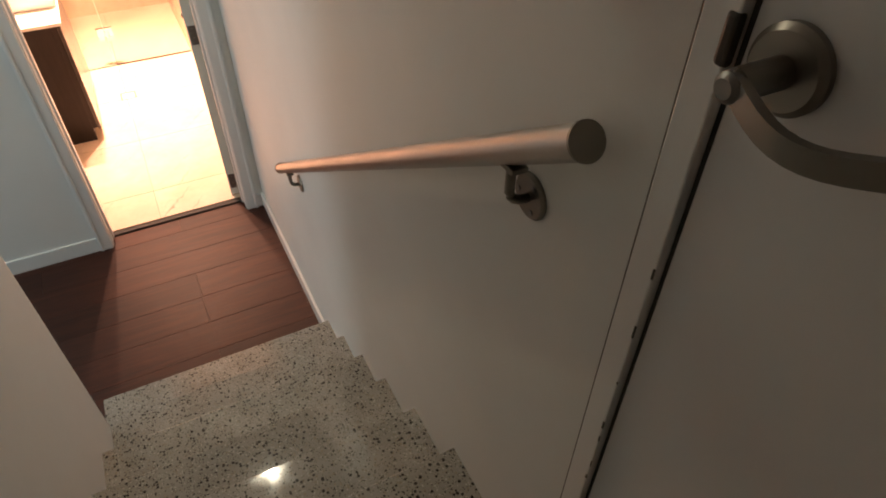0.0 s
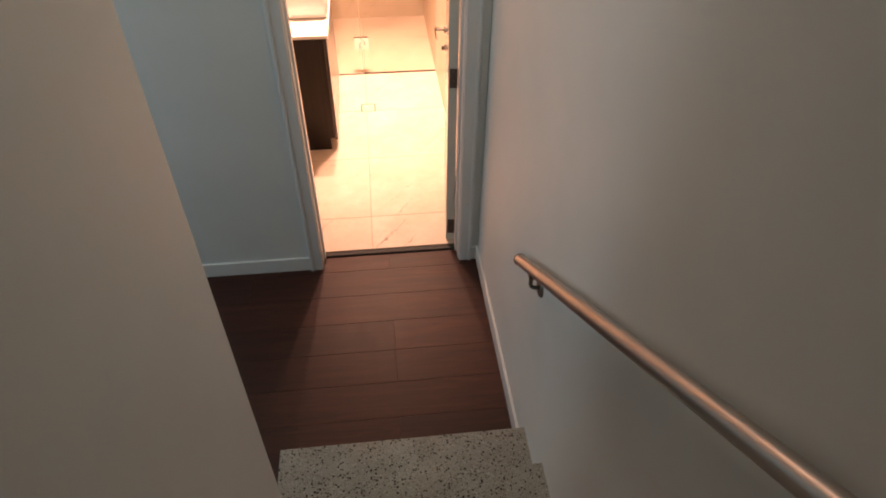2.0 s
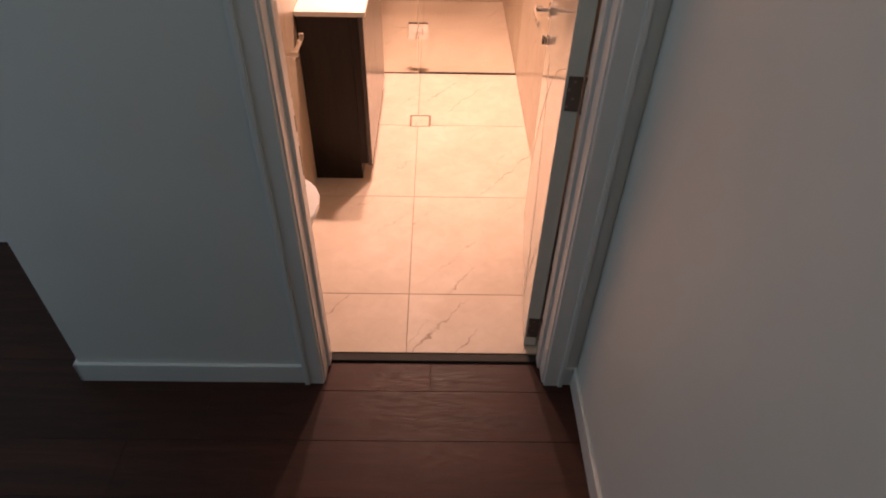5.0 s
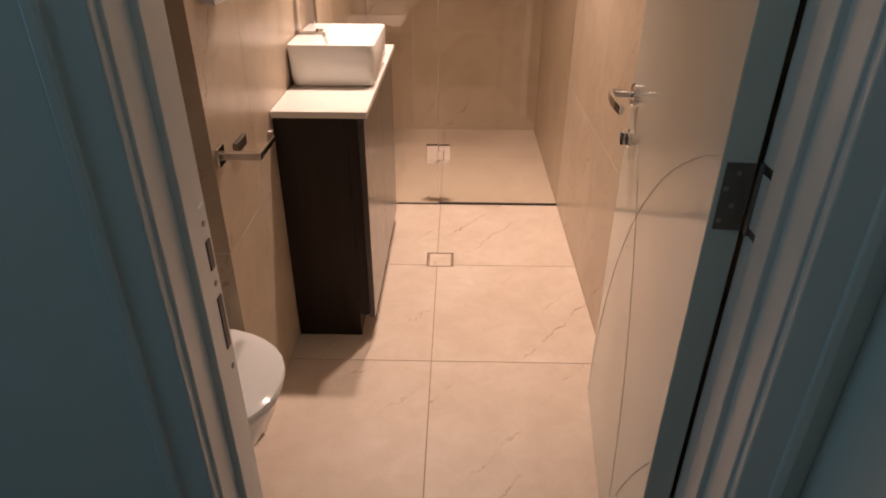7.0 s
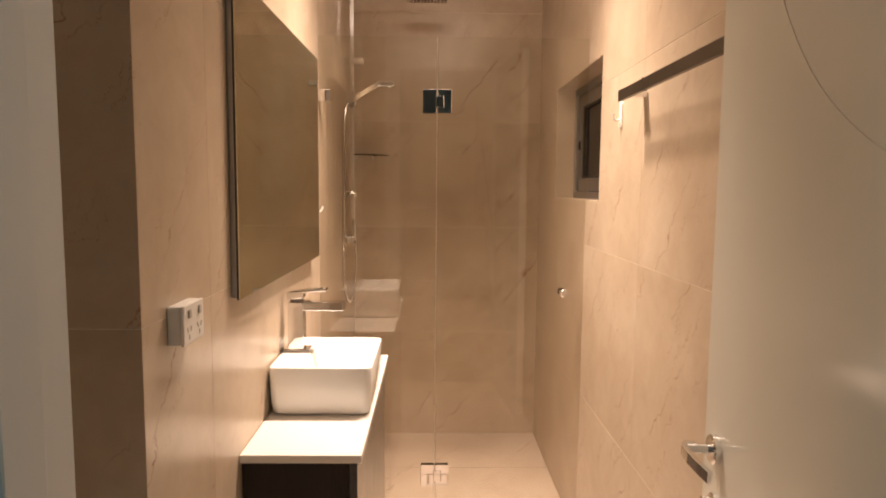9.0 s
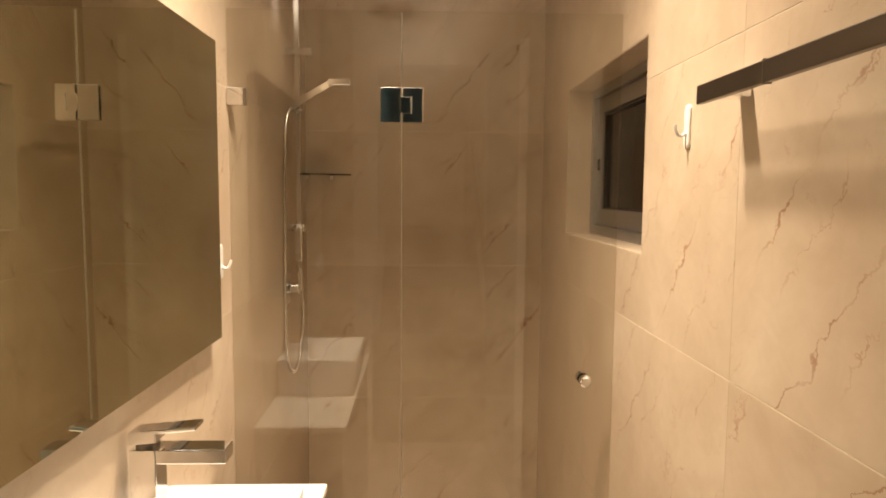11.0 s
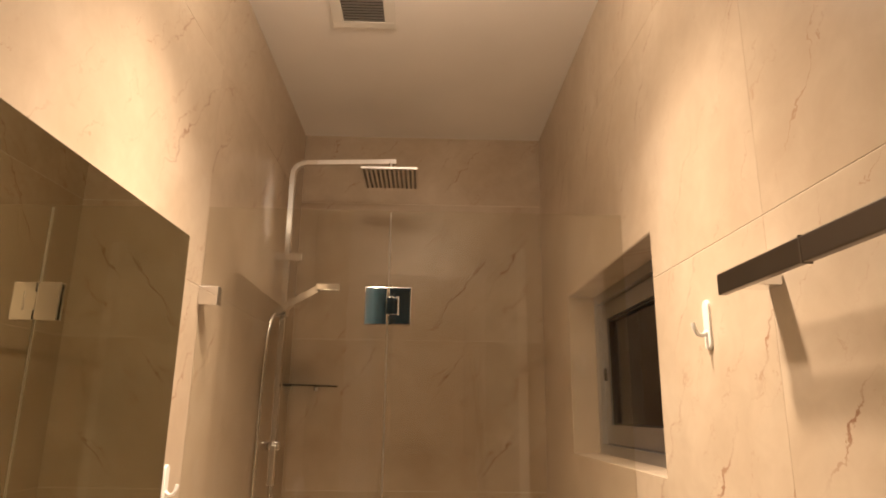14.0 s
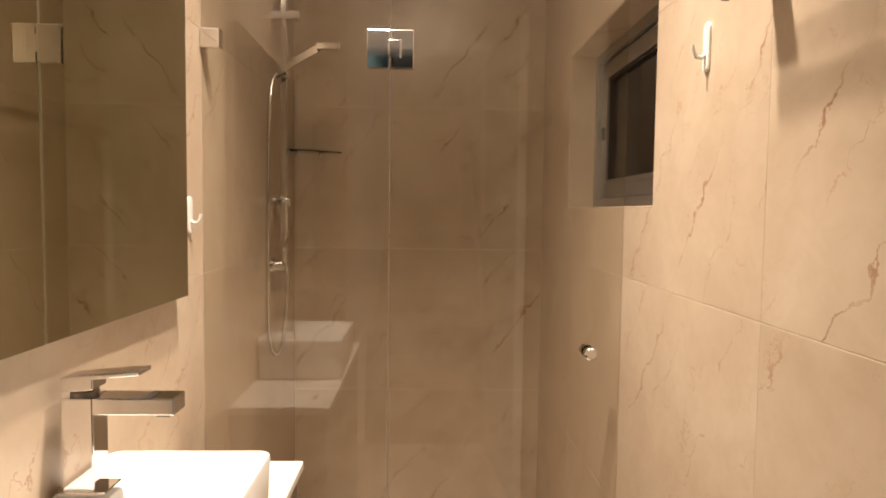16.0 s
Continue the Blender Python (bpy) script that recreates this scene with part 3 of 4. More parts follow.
part("thumb_turn", box((-0.024, YH - 0.005, 0.812), (-0.006, YH + 0.005, 0.844), 0.003), CHROME, lk, smooth=True)
for z0 in (0.10, 0.985, 2.08):
    h = part("hinge", box((0.007, -0.0022, z0 - 0.048), (0.042, 0.0006, z0 + 0.048), 0.001), HINGE_METAL, leaf, "dull dark steel butt hinge")
    part("pin", tube([(DT + 0.007, -0.006, z0 - 0.05), (DT + 0.007, -0.006, z0 + 0.05)], 0.0062, 12), HINGE_METAL, h, smooth=True)
    for q in (-0.034, -0.012, 0.012, 0.034):
        part("screw", disc((0.012 if q in (-0.034, 0.012) else 0.024, -0.0022, z0 + q), (0, -1, 0), 0.0035, 0.001, 10), STEEL, h)
door.rotation_euler = (0, 0, -ANG)
for z0 in (0.10, 0.985, 2.08):
    hp = thing("hinge_plate", (JR, YD1 - 0.02, ZB + z0), "dark steel hinge plate with painted middle, let into the jamb", "hinge", "door hinge plates", "structure")
    part("plate", box((JR - 0.0016, YD1 - 0.040, ZB + z0 - 0.05), (JR + 0.0003, YD1 - 0.003, ZB + z0 + 0.05), 0.0006, 1), HINGE_METAL, hp)
    part("painted_middle", box((JR - 0.0024, YD1 - 0.033, ZB + z0 - 0.038), (JR - 0.0014, YD1 - 0.010, ZB + z0 + 0.038), 0.0003, 1), TRIM_PAINT, hp, "white paint left on the plate")
    own(hp)

# landing door and its frame
ld = thing("door_landing", (XW, 0.455, TOP), "old white painted landing door, shut, with chipped edges", "door", kind="structure")
part("jamb", box((XW - 0.004, 0.4795, TOP), (XW + 0.1, 0.5155, TOP + 2.07), 0.002), TRIM_PAINT, ld)
part("jamb", box((XW - 0.004, -0.37, TOP), (XW + 0.1, -0.332, TOP + 2.07), 0.002), TRIM_PAINT, ld)
part("head", box((XW - 0.003, -0.332, TOP + 2.04), (XW + 0.1, 0.4795, TOP + 2.07), 0.002), TRIM_PAINT, ld)
lleaf = part("door_leaf", box((XW + 0.006, -0.33, TOP + 0.006), (XW + 0.042, 0.4735, TOP + 2.035), 0.0025), DOOR_GREY, ld)
# dark strip fills the gap beside the leaf: its shade put in as a part
part("door_seal", box((XW + 0.008, 0.4737, TOP), (XW + 0.05, 0.4793, TOP + 2.04)), SEAL_AND_GAP_SHADE, ld)
rz = 2.168
lh = part("door_handle", disc((XW + 0.006, 0.431, rz), (-1, 0, 0), 0.034, 0.011, 36, 0.005), STEEL_DARK, lleaf, "dull steel curved lever handle", True)
p0 = Vector((XW - 0.004, 0.431, rz))
part("neck", tube([p0, p0 + Vector((-0.02, 0, 0)), p0 + Vector((-0.045, 0, 0))], 0.0125, 20), STEEL_DARK, lh, smooth=True)
grip = [p0 + Vector((-0.044 - 0.012 * math.sin(math.pi * t), 0.004 - 0.135 * t, 0.004 - 0.020 * math.sin(math.pi * min(t * 1.1, 1.0)) * 0.8)) for t in [i / 12 for i in range(13)]]
part("grip", tube(grip, 0.0042, square=True, ry=0.0092), STEEL_DARK, lh, smooth=True)
part("hub", disc(p0 + Vector((-0.042, 0.0, 0.0)), (-1, 0, 0), 0.0115, 0.014, 22, 0.004), HINGE_METAL, lh, smooth=True)
part("strike_lip", box((XW - 0.0065, 0.477, rz - 0.020), (XW + 0.004, 0.4905, rz + 0.024), 0.004, 2), STRIKE_DARK, ld, "dark steel strike plate lip")
rnd = random.Random(5)
zc = rz - 0.24
while zc > TOP + 0.05:
    hgt, wid = rnd.uniform(0.003, 0.022), rnd.uniform(0.0006, 0.0024)
    part("paint_chip", box((XW - 0.0048, 0.4802 - 0.001, zc - hgt), (XW - 0.003, 0.4802 + wid, zc), 0.0006, 1), DIRT, ld, "dark chipped patch of paint")
    zc -= hgt + rnd.uniform(0.01, 0.09)
own(ld)
tagged(new("trim", finish(box((XW - 0.0022, 0.5155, TOP), (XW + 0.0005, 0.518, TOP + 2.07)), "trim", DIRT)), "dark hairline crack beside the door frame", "trim", kind="structure")

# wall switch near the landing
sw = thing("light_switch", (XW, 0.635, 2.225), "white plastic light switch on a raised wall block", "light switch")
part("mounting_block", box((XW - 0.019, 0.599, 2.169), (XW - 0.0003, 0.671, 2.285), 0.003), PLASTIC, sw)
part("face_plate", box((XW - 0.025, 0.598, 2.168), (XW - 0.0192, 0.672, 2.286), 0.0025), PLASTIC, sw)
part("rocker", box((XW - 0.0285, 0.625, 2.215), (XW - 0.0251, 0.645, 2.240), 0.0012), PLASTIC, sw)
own(sw)

# ---- floor boards ----
edges = [3.331 - 0.118] + [3.213 - 0.1842 * i for i in range(1, 24)] + [-1.2]
rows = [(3.331, edges[0])] + list(zip(edges, edges[1:]))
rnd = random.Random(3)
for i, (y1, y0) in enumerate(rows):
    cut = -0.07 if i % 2 == 0 else -0.07 - 0.62 - rnd.uniform(0, 0.4)
    if i == 2:
        cut = 0.9
    if i == 3:
        cut = -0.068
    xs = [XW if y1 > 1.5 else XS - 0.11]
    cut = min(cut, xs[0] - 0.3) if y1 < 1.5 else cut
    x = cut
    while x > -4.0:
        xs.append(x) if x < xs[0] else None
        x -= 1.9
    xs.append(-4.0)
    for xa, xb in zip(xs[1:], xs):
        part("floorboard", slab_piece([(xa + 0.0003, xb - 0.0003, y0 + 0.00033, y1 - 0.00033)], lambda u, v, d: (u, v, -0.006 + d), depth=0.006, e=0.0008), FLOOR_WOOD, bpy.data.objects["floor_hall"])

# ---- handrail ----
RX = 0.375
ra, rb = Vector((RX, 0.58, 2.031)), Vector((RX, 2.288, 0.893))
slope = (rb - ra).normalized()
hr = thing("handrail", (XW, 1.4, 1.5), "round brushed stainless handrail on wall brackets beside the stairs", "handrail")
part("rail", tube([ra + (rb - ra) * (i / 8) for i in range(9)], 0.0205, 28), STEEL, hr, smooth=True)
part("end_cap", tube([ra - slope * 0.003, ra + slope * 0.001], 0.0222, 28), STEEL_DARK, hr, "dark domed end cap", True)
part("end_cap", tube([rb - slope * 0.001, rb + slope * 0.003], 0.0222, 28), STEEL_DARK, hr, "dark domed end cap", True)
for f in (0.072, 0.912):
    c = ra + (rb - ra) * f
    under = c + Vector((0, 0, -0.0225))
    wallp = Vector((XW, c.y, c.z - 0.085))
    arm = part("bracket", tube([under, under + Vector((0, 0, -0.03))] + [Vector((c.x + 0.022 - 0.022 * math.cos(radians(t)), c.y, wallp.z + 0.022 - 0.022 * math.sin(radians(t)))) for t in (10, 30, 50, 70, 90)] + [wallp], 0.0068, 14), STEEL_DARK, hr, "dull steel gooseneck wall bracket", True)
    part("wall_plate", disc(wallp, (-1, 0, 0), 0.0335, 0.007, 32, 0.003), STEEL_DARK, arm, smooth=True)
    part("saddle", box((c.x - 0.012, c.y - 0.02, c.z - 0.027), (c.x + 0.012, c.y + 0.02, c.z - 0.019), 0.002), STEEL_DARK, arm)
    for q in range(3):
        part("screw", disc(wallp + Vector((-0.007, 0.022 * math.cos(2.1 * q), 0.022 * math.sin(2.1 * q))), (-1, 0, 0), 0.004, 0.0012, 10), HINGE_METAL, arm)
own(hr)

# ---- vanity ----
VX, VY0, VY1, VT = -0.335, 4.354, 5.222, 0.803
van = thing("vanity_unit", (-0.49, 4.8, ZB), "dark veneer vanity cabinet with two doors on a recessed plinth", "vanity cabinet")
part("side_panel", box((XL + 0.001, VY0 + 0.018, ZB), (-0.395, VY0 + 0.036, VT - 0.021), 0.001), CABINET_WOOD, van)
part("side_panel", box((-0.395, VY0 + 0.018, ZB + 0.085), (-0.366, VY0 + 0.036, VT - 0.021), 0.001), CABINET_WOOD, van)
part("side_panel", box((XL + 0.001, VY1 - 0.028, ZB), (-0.366, VY1 - 0.010, VT - 0.021), 0.001), CABINET_WOOD, van)
part("carcass", box((XL + 0.001, VY0 + 0.037, ZB + 0.085), (-0.367, VY1 - 0.029, VT - 0.021)), CABINET_WOOD, van)
part("plinth", box((-0.415, VY0 + 0.037, ZB), (-0.398, VY1 - 0.029, ZB + 0.084), 0.001), CABINET_WOOD, van)
ym = (VY0 + VY1) / 2 + 0.004
for y0, y1 in ((VY0 + 0.019, ym - 0.0015), (ym + 0.0015, VY1 - 0.011)):
    part("cabinet_door", box((-0.365, y0, ZB + 0.075), (-0.347, y1, VT - 0.024), 0.0012), DOOR_VENEER_LIT, van)
own(van)
tagged(new("worktop", finish(box((XL + 0.001, VY0, VT - 0.020), (VX, VY1, VT), 0.003, 2), "worktop", STONE_TOP)), "off-white stone worktop resting on the dark vanity cabinet", "worktop")


def rounded_rect(x0, x1, y0, y1, r, n=5):
    pts = []
    for cx, cy, a in ((x1 - r, y1 - r, 0), (x0 + r, y1 - r, 90), (x0 + r, y0 + r, 180), (x1 - r, y0 + r, 270)):
        pts += [(cx + r * math.cos(radians(a + 90 * k / n)), cy + r * math.sin(radians(a + 90 * k / n))) for k in range(n + 1)]
    return pts


def loft(rings, bm=None, cap0=True, cap1=True):
    bm = bm or bmesh.new()
    vs = [[bm.verts.new((x, y, z)) for x, y in ring] for ring, z in rings]
    m = len(vs[0])
    for q, w2 in zip(vs, vs[1:]):
        for k in range(m):
            bm.faces.new((q[k], q[(k + 1) % m], w2[(k + 1) % m], w2[k]))
    if cap0:
        bm.faces.new(vs[0][::-1])
    if cap1:
        bm.faces.new(vs[-1])
    return bm


BX0, BX1, BY0, BY1, BT = -0.604, -0.335, 4.595, 4.945, 0.932
basin = thing("basin", (-0.48, 4.78, VT), "white glazed square vessel basin standing on the vanity top", "basin")


def rr(i, r):
    return rounded_rect(BX0 + i, BX1 - i, BY0 + i, BY1 - i, r)


def bowl(i, r):
    return rounded_rect(BX0 + 0.085 + i, BX1 - 0.012 - i, BY0 + 0.012 + i, BY1 - 0.012 - i, r)


part("bowl", loft([(rr(0.016, 0.02), VT), (rr(0.008, 0.022), VT + 0.006), (rr(0.003, 0.024), VT + 0.03), (rr(0.0, 0.022), BT - 0.006), (rr(0.002, 0.02), BT - 0.001), (rr(0.005, 0.018), BT),
                   (bowl(-0.003, 0.018), BT), (bowl(0.0, 0.016), BT - 0.003), (bowl(0.01, 0.02), BT - 0.05), (bowl(0.035, 0.03), BT - 0.085), (bowl(0.07, 0.02), BT - 0.092)]), CERAMIC, basin, smooth=True)
part("waste", disc((-0.44, 4.775, BT - 0.0925), (0, 0, 1), 0.028, 0.006, 24, 0.002), CHROME, basin, "round chrome waste", True)
own(basin)

tap = thing("basin_mixer", (-0.565, 4.79, BT), "square polished chrome basin mixer tap with flat lever", "tap")
TY0, TY1 = 4.768, 4.812
part("base_plate", box((-0.596, TY0 - 0.004, BT), (-0.528, TY1 + 0.004, BT + 0.006), 0.0015), CHROME, tap)
part("column", box((-0.589, TY0, BT + 0.005), (-0.545, TY1, 1.072), 0.0018), CHROME, tap)
part("spout", box((-0.546, TY0, 1.048), (-0.432, TY1, 1.072), 0.0018), CHROME, tap)
part("aerator", box((-0.462, TY0 + 0.012, 1.042), (-0.442, TY1 - 0.012, 1.0485), 0.001), STEEL_DARK, tap)
part("cartridge", disc((-0.566, 4.79, 1.071), (0, 0, 1), 0.019, 0.008, 24, 0.001), STEEL_DARK, tap, smooth=True)
lv = bmesh.new()
box((-0.590, TY0 + 0.002, 1.079), (-0.545, TY1 - 0.002, 1.101), 0.0018, 2, lv)
box((-0.548, TY0 + 0.002, 1.094), (-0.480, TY1 - 0.002, 1.101), 0.0016, 2, lv)
for v in lv.verts:
    v.co.z += (v.co.x + 0.59) * 0.09
part("lever", lv, CHROME, tap)
own(tap)

# mirror cabinet
MX, MY0, MY1, MZ0, MZ1 = -0.583, 4.325, 5.228, 1.156, 1.834
mc = thing("mirror_cabinet", (XL, 4.8, MZ0), "wide mirror with slim grey aluminium edge above the vanity", "mirror")
part("cabinet_body", box((XL + 0.0005, MY0 + 0.006, MZ0 + 0.004), (MX - 0.006, MY1 - 0.006, MZ1 - 0.004), 0.001), ALU, mc)
part("mirror_edge", box((MX - 0.0062, MY0, MZ0), (MX - 0.002, MY1, MZ1), 0.0005, 1), BLACK, mc)
part("mirror_glass", box((MX - 0.0019, MY0 + 0.001, MZ0 + 0.001), (MX, MY1 - 0.001, MZ1 - 0.001)), MIRROR, mc)
for c in mc.children:          # it hangs a little out of true
    for v in c.data.vertices:
        if v.co.x > XL + 0.005:
            v.co.x += (v.co.y - 4.78) * 0.012
own(mc)

# power outlet
SLOT_GREY = plain("socket_slot_grey", (0.60, 0.57, 0.52), 0.5)
OY0, OY1, OZ0, OZ1 = 3.995, 4.086, 1.137, 1.204
po = thing("power_outlet", (XL, 4.035, 1.17), "white double power outlet with two rocker switches on the tiles", "power outlet")
part("mounting_block", box((XL + 0.0003, OY0 + 0.001, OZ0 + 0.001), (XL + 0.022, OY1 - 0.001, OZ1 - 0.001), 0.003), PLASTIC, po)
part("face_plate", box((XL + 0.0222, OY0, OZ0), (XL + 0.028, OY1, OZ1), 0.0025), PLASTIC, po)
for y in (4.018, 4.063):
    part("rocker_switch", box((XL + 0.028, y - 0.005, 1.181), (XL + 0.031, y + 0.005, 1.195), 0.0012), SLOT_GREY, po)
    for dx, tilt in ((-0.007, 0.5), (0.007, -0.5), (0.0, 0.0)):
        s0 = Vector((XL + 0.0281, y + dx, 1.162 if dx else 1.149))
        part("socket_slot", tube([s0 + Vector((0, -0.5 * tilt * 0.006, 0.004)), s0 + Vector((0, 0.5 * tilt * 0.006, -0.004))], 0.0009, square=True), SLOT_GREY, po)
own(po)

# toilet roll holder: a flat chrome bar out of the wall, along it and turned up
th = thing("toilet_roll_holder", (XL, 3.945, 0.83), "square chrome toilet roll holder on the tiled wall", "toilet roll holder")
part("wall_plate", box((XL + 0.0003, 3.917, 0.812), (XL + 0.009, 3.960, 0.856), 0.0015), CHROME, th)
# rear plate in dark steel: a chrome plate's dark reflection put into the colour
part("rear_plate", box((XL + 0.0003, 4.035, 0.800), (XL + 0.011, 4.108, 0.826), 0.0015), STEEL_DARK, th)
part("arm", box((XL + 0.008, 3.930, 0.826), (-0.511, 3.948, 0.843), 0.0015), CHROME, th)
part("roll_bar", box((-0.527, 3.946, 0.827), (-0.511, 4.052, 0.842), 0.0015), CHROME, th)
part("end_stop", box((-0.527, 4.041, 0.841), (-0.511, 4.052, 0.855), 0.0015), CHROME, th)
own(th)

# toilet in the alcove
def egg(x0, x1, yc, hw, n=32):
    """A seat outline: straight-ish at the back, round in front (towards +x)."""
    pts = []
    for k in range(n):
        a = 2 * math.pi * k / n
        cx, sx = math.cos(a), math.sin(a)
        xm = x0 + (x1 - x0) * 0.45
        x = xm + (x1 - xm) * cx if cx > 0 else xm + (xm - x0) * math.copysign(abs(cx) ** 0.45, cx)
        pts.append((x, yc + hw * math.copysign(abs(sx) ** (0.85 if cx > 0 else 0.5), sx)))
    return pts


TYC, TXF = 3.69, -0.458
wc = thing("toilet", (-0.8, TYC, ZB), "white glazed toilet with closed rounded lid in the alcove", "toilet")
part("pan", loft([(egg(-1.08, TXF - 0.16, TYC, 0.12), ZB), (egg(-1.08, TXF - 0.15, TYC, 0.12), ZB + 0.06), (egg(-1.08, TXF - 0.10, TYC, 0.135), ZB + 0.18), (egg(-1.08, TXF - 0.035, TYC, 0.178), ZB + 0.29), (egg(-1.08, TXF - 0.012, TYC, 0.188), ZB + 0.355), (egg(-1.08, TXF - 0.016, TYC, 0.185), ZB + 0.362)]), CERAMIC, wc, smooth=True)
part("seat", loft([(egg(-0.92, TXF - 0.006, TYC, 0.190), ZB + 0.364), (egg(-0.92, TXF - 0.003, TYC, 0.193), ZB + 0.370), (egg(-0.92, TXF - 0.004, TYC, 0.192), ZB + 0.378)]), PLASTIC, wc, smooth=True)
part("lid", loft([(egg(-0.92, TXF - 0.003, TYC, 0.193), ZB + 0.3795), (egg(-0.92, TXF, TYC, 0.196), ZB + 0.386), (egg(-0.92, TXF - 0.002, TYC, 0.194), ZB + 0.394), (egg(-0.915, TXF - 0.014, TYC, 0.17), ZB + 0.399), (egg(-0.88, TXF - 0.10, TYC, 0.10), ZB + 0.401)]), CERAMIC, wc, smooth=True)
part("cistern", box((-1.0845, TYC - 0.19, ZB + 0.365), (-0.93, TYC + 0.19, ZB + 0.80), 0.02, 3), CERAMIC, wc, smooth=True)
own(wc)

# towel rail and hooks
RZ = 1.657
tr = thing("towel_rail", (XR, 4.45, RZ), "flat brushed chrome towel rail on two brackets", "towel rail")
part("bar", box((0.334, 4.10, RZ - 0.015), (0.346, 4.785, RZ + 0.015), 0.002), RAIL_METAL, tr)
for y in (4.757, 4.14):
    part("bracket", box((0.3455, y - 0.02, RZ - 0.008), (XR - 0.0003, y + 0.02, RZ + 0.008), 0.002), CHROME, tr)
part("joint_sleeve", box((0.3335, 4.578, RZ - 0.0163), (0.3465, 4.581, RZ + 0.0163)), STEEL_DARK, tr)
own(tr)


def hook(at, side):
    """A stick-on plastic hook: a rounded plate and one curled prong."""
    x, y, z = at
    ob = thing("wall_hook", at, "small white plastic stick-on hook on the tiles", "hook", "bathroom wall hooks")
    part("plate", loft([([(a, b) for a, b in rounded_rect(-0.011, 0.011, -0.042, 0.042, 0.0105)], 0.0003), ([(a, b) for a, b in rounded_rect(-0.011, 0.011, -0.042, 0.042, 0.0105)], 0.004), ([(a, b) for a, b in rounded_rect(-0.0095, 0.0095, -0.0405, 0.0405, 0.009)], 0.0055)]), PLASTIC, ob, smooth=True)
    part("prong", tube([(0, -0.012, 0.004), (0, -0.018, 0.013), (0, -0.016, 0.021), (0, -0.006, 0.026), (0, 0.003, 0.0275)], 0.0038, 10), PLASTIC, ob, smooth=True)
    ob.rotation_euler = (radians(90), 0, radians(90 * side))
    return ob


hook((XR, 4.975, 1.627), -1)
hook((XL, 5.318, 1.325), 1)

# ---- shower screen ----
SX = -0.1655
sc = thing("shower_screen", (-0.1, YG, ZB), "frameless clear glass shower screen with hinged door", "shower screen")


def pane(name, x0, x1, z0):
    ob = part(name, box((x0, YG - 0.004, z0), (x1, YG + 0.004, 1.955), 0.0008, 1), GLASS, sc)
    ob.visible_shadow = False
    return ob


fixed = pane("fixed_panel", XL + 0.002, SX - 0.002, ZB + 0.003)
swing = pane("glass_door", SX + 0.002, XR - 0.003, ZB + 0.010)
part("seal_strip", box((SX - 0.0016, YG - 0.003, ZB + 0.01), (SX + 0.0016, YG + 0.003, 1.95)), glass("seal_plastic", (0.86, 0.86, 0.80), 0.3), fixed)
part("floor_seal", box((SX + 0.002, YG - 0.005, ZB + 0.0005), (XR - 0.003, YG + 0.005, ZB + 0.010), 0.001), SEAL_AND_GAP_SHADE, swing)
part("floor_channel", box((XL + 0.002, YG - 0.006, ZB + 0.0005), (SX, YG + 0.006, ZB + 0.004)), SEAL_AND_GAP_SHADE, fixed)
for z in (1.719, 0.272):
    bm = bmesh.new()
    for s0 in (-1, 1):
        for f in (-1, 1):
            a, b2 = sorted((f * 0.0042, f * 0.0115))
            p1, p2 = sorted((SX + s0 * 0.0015, SX + s0 * 0.0545))
            box((p1, YG + a, z - 0.044), (p2, YG + b2, z + 0.044), 0.0012, 2, bm)
    hg = part("hinge", bm, CHROME, sc, "square polished chrome glass-to-glass hinge")
    part("knuckle", box((SX - 0.004, YG - 0.0125, z - 0.021), (SX + 0.024, YG + 0.0125, z + 0.021), 0.001), CHROME, hg)
    part("pivot_slot", box((SX + 0.024, YG - 0.0129, z - 0.022), (SX + 0.0262, YG - 0.0114, z + 0.022)), STEEL, hg)
for z in (1.736, 0.27):
    part("wall_bracket", box((XL + 0.001, YG - 0.013, z - 0.022), (XL + 0.047, YG + 0.013, z + 0.022), 0.0015), CHROME, sc, "square chrome wall clamp")
kn = part("knob", tube([(0.322, YG - 0.004, 1.002), (0.322, YG - 0.012, 1.002)], 0.007, 16), CHROME, sc, "round chrome door knob", True)
part("knob_head", disc((0.322, YG - 0.011, 1.002), (0, -1, 0), 0.0155, 0.022, 24, 0.004), CHROME, kn, smooth=True)
part("knob_head", disc((0.322, YG + 0.004, 1.002), (0, 1, 0), 0.0155, 0.026, 24, 0.004), CHROME, kn, smooth=True)
own(sc)

# ---- shower set ----
PX, PY = -0.567, 6.11
sh = thing("shower_set", (XL, PY, 1.1), "chrome rail shower with square overhead rose and hand shower", "shower")
pts = [(PX, PY, 1.25), (PX, PY, 1.6), (PX, PY, 2.29)] + [(PX + 0.05 - 0.05 * math.cos(radians(t)), PY, 2.305 + 0.05 * math.sin(radians(t))) for t in (15, 30, 45, 60, 75, 90)] + [(-0.195, PY, 2.366)]
part("riser_pipe", tube(pts, 0.0085, square=True), CHROME, sh)
part("upper_bracket", box((XL + 0.0005, PY - 0.014, 1.985), (PX + 0.055, PY + 0.014, 2.013), 0.002), CHROME, sh)
part("lower_bracket", box((XL + 0.0005, PY - 0.012, 1.352), (PX + 0.02, PY + 0.012, 1.378), 0.002), CHROME, sh)
RC = -0.213
rose = part("rose", box((RC - 0.1, PY - 0.1, 2.300), (RC + 0.1, PY + 0.1, 2.310), 0.002), CHROME, sh, "square chrome rain rose")
part("ball_joint", tube([(RC, PY, 2.310), (RC, PY, 2.36)], 0.0095, 16), CHROME, rose, smooth=True)
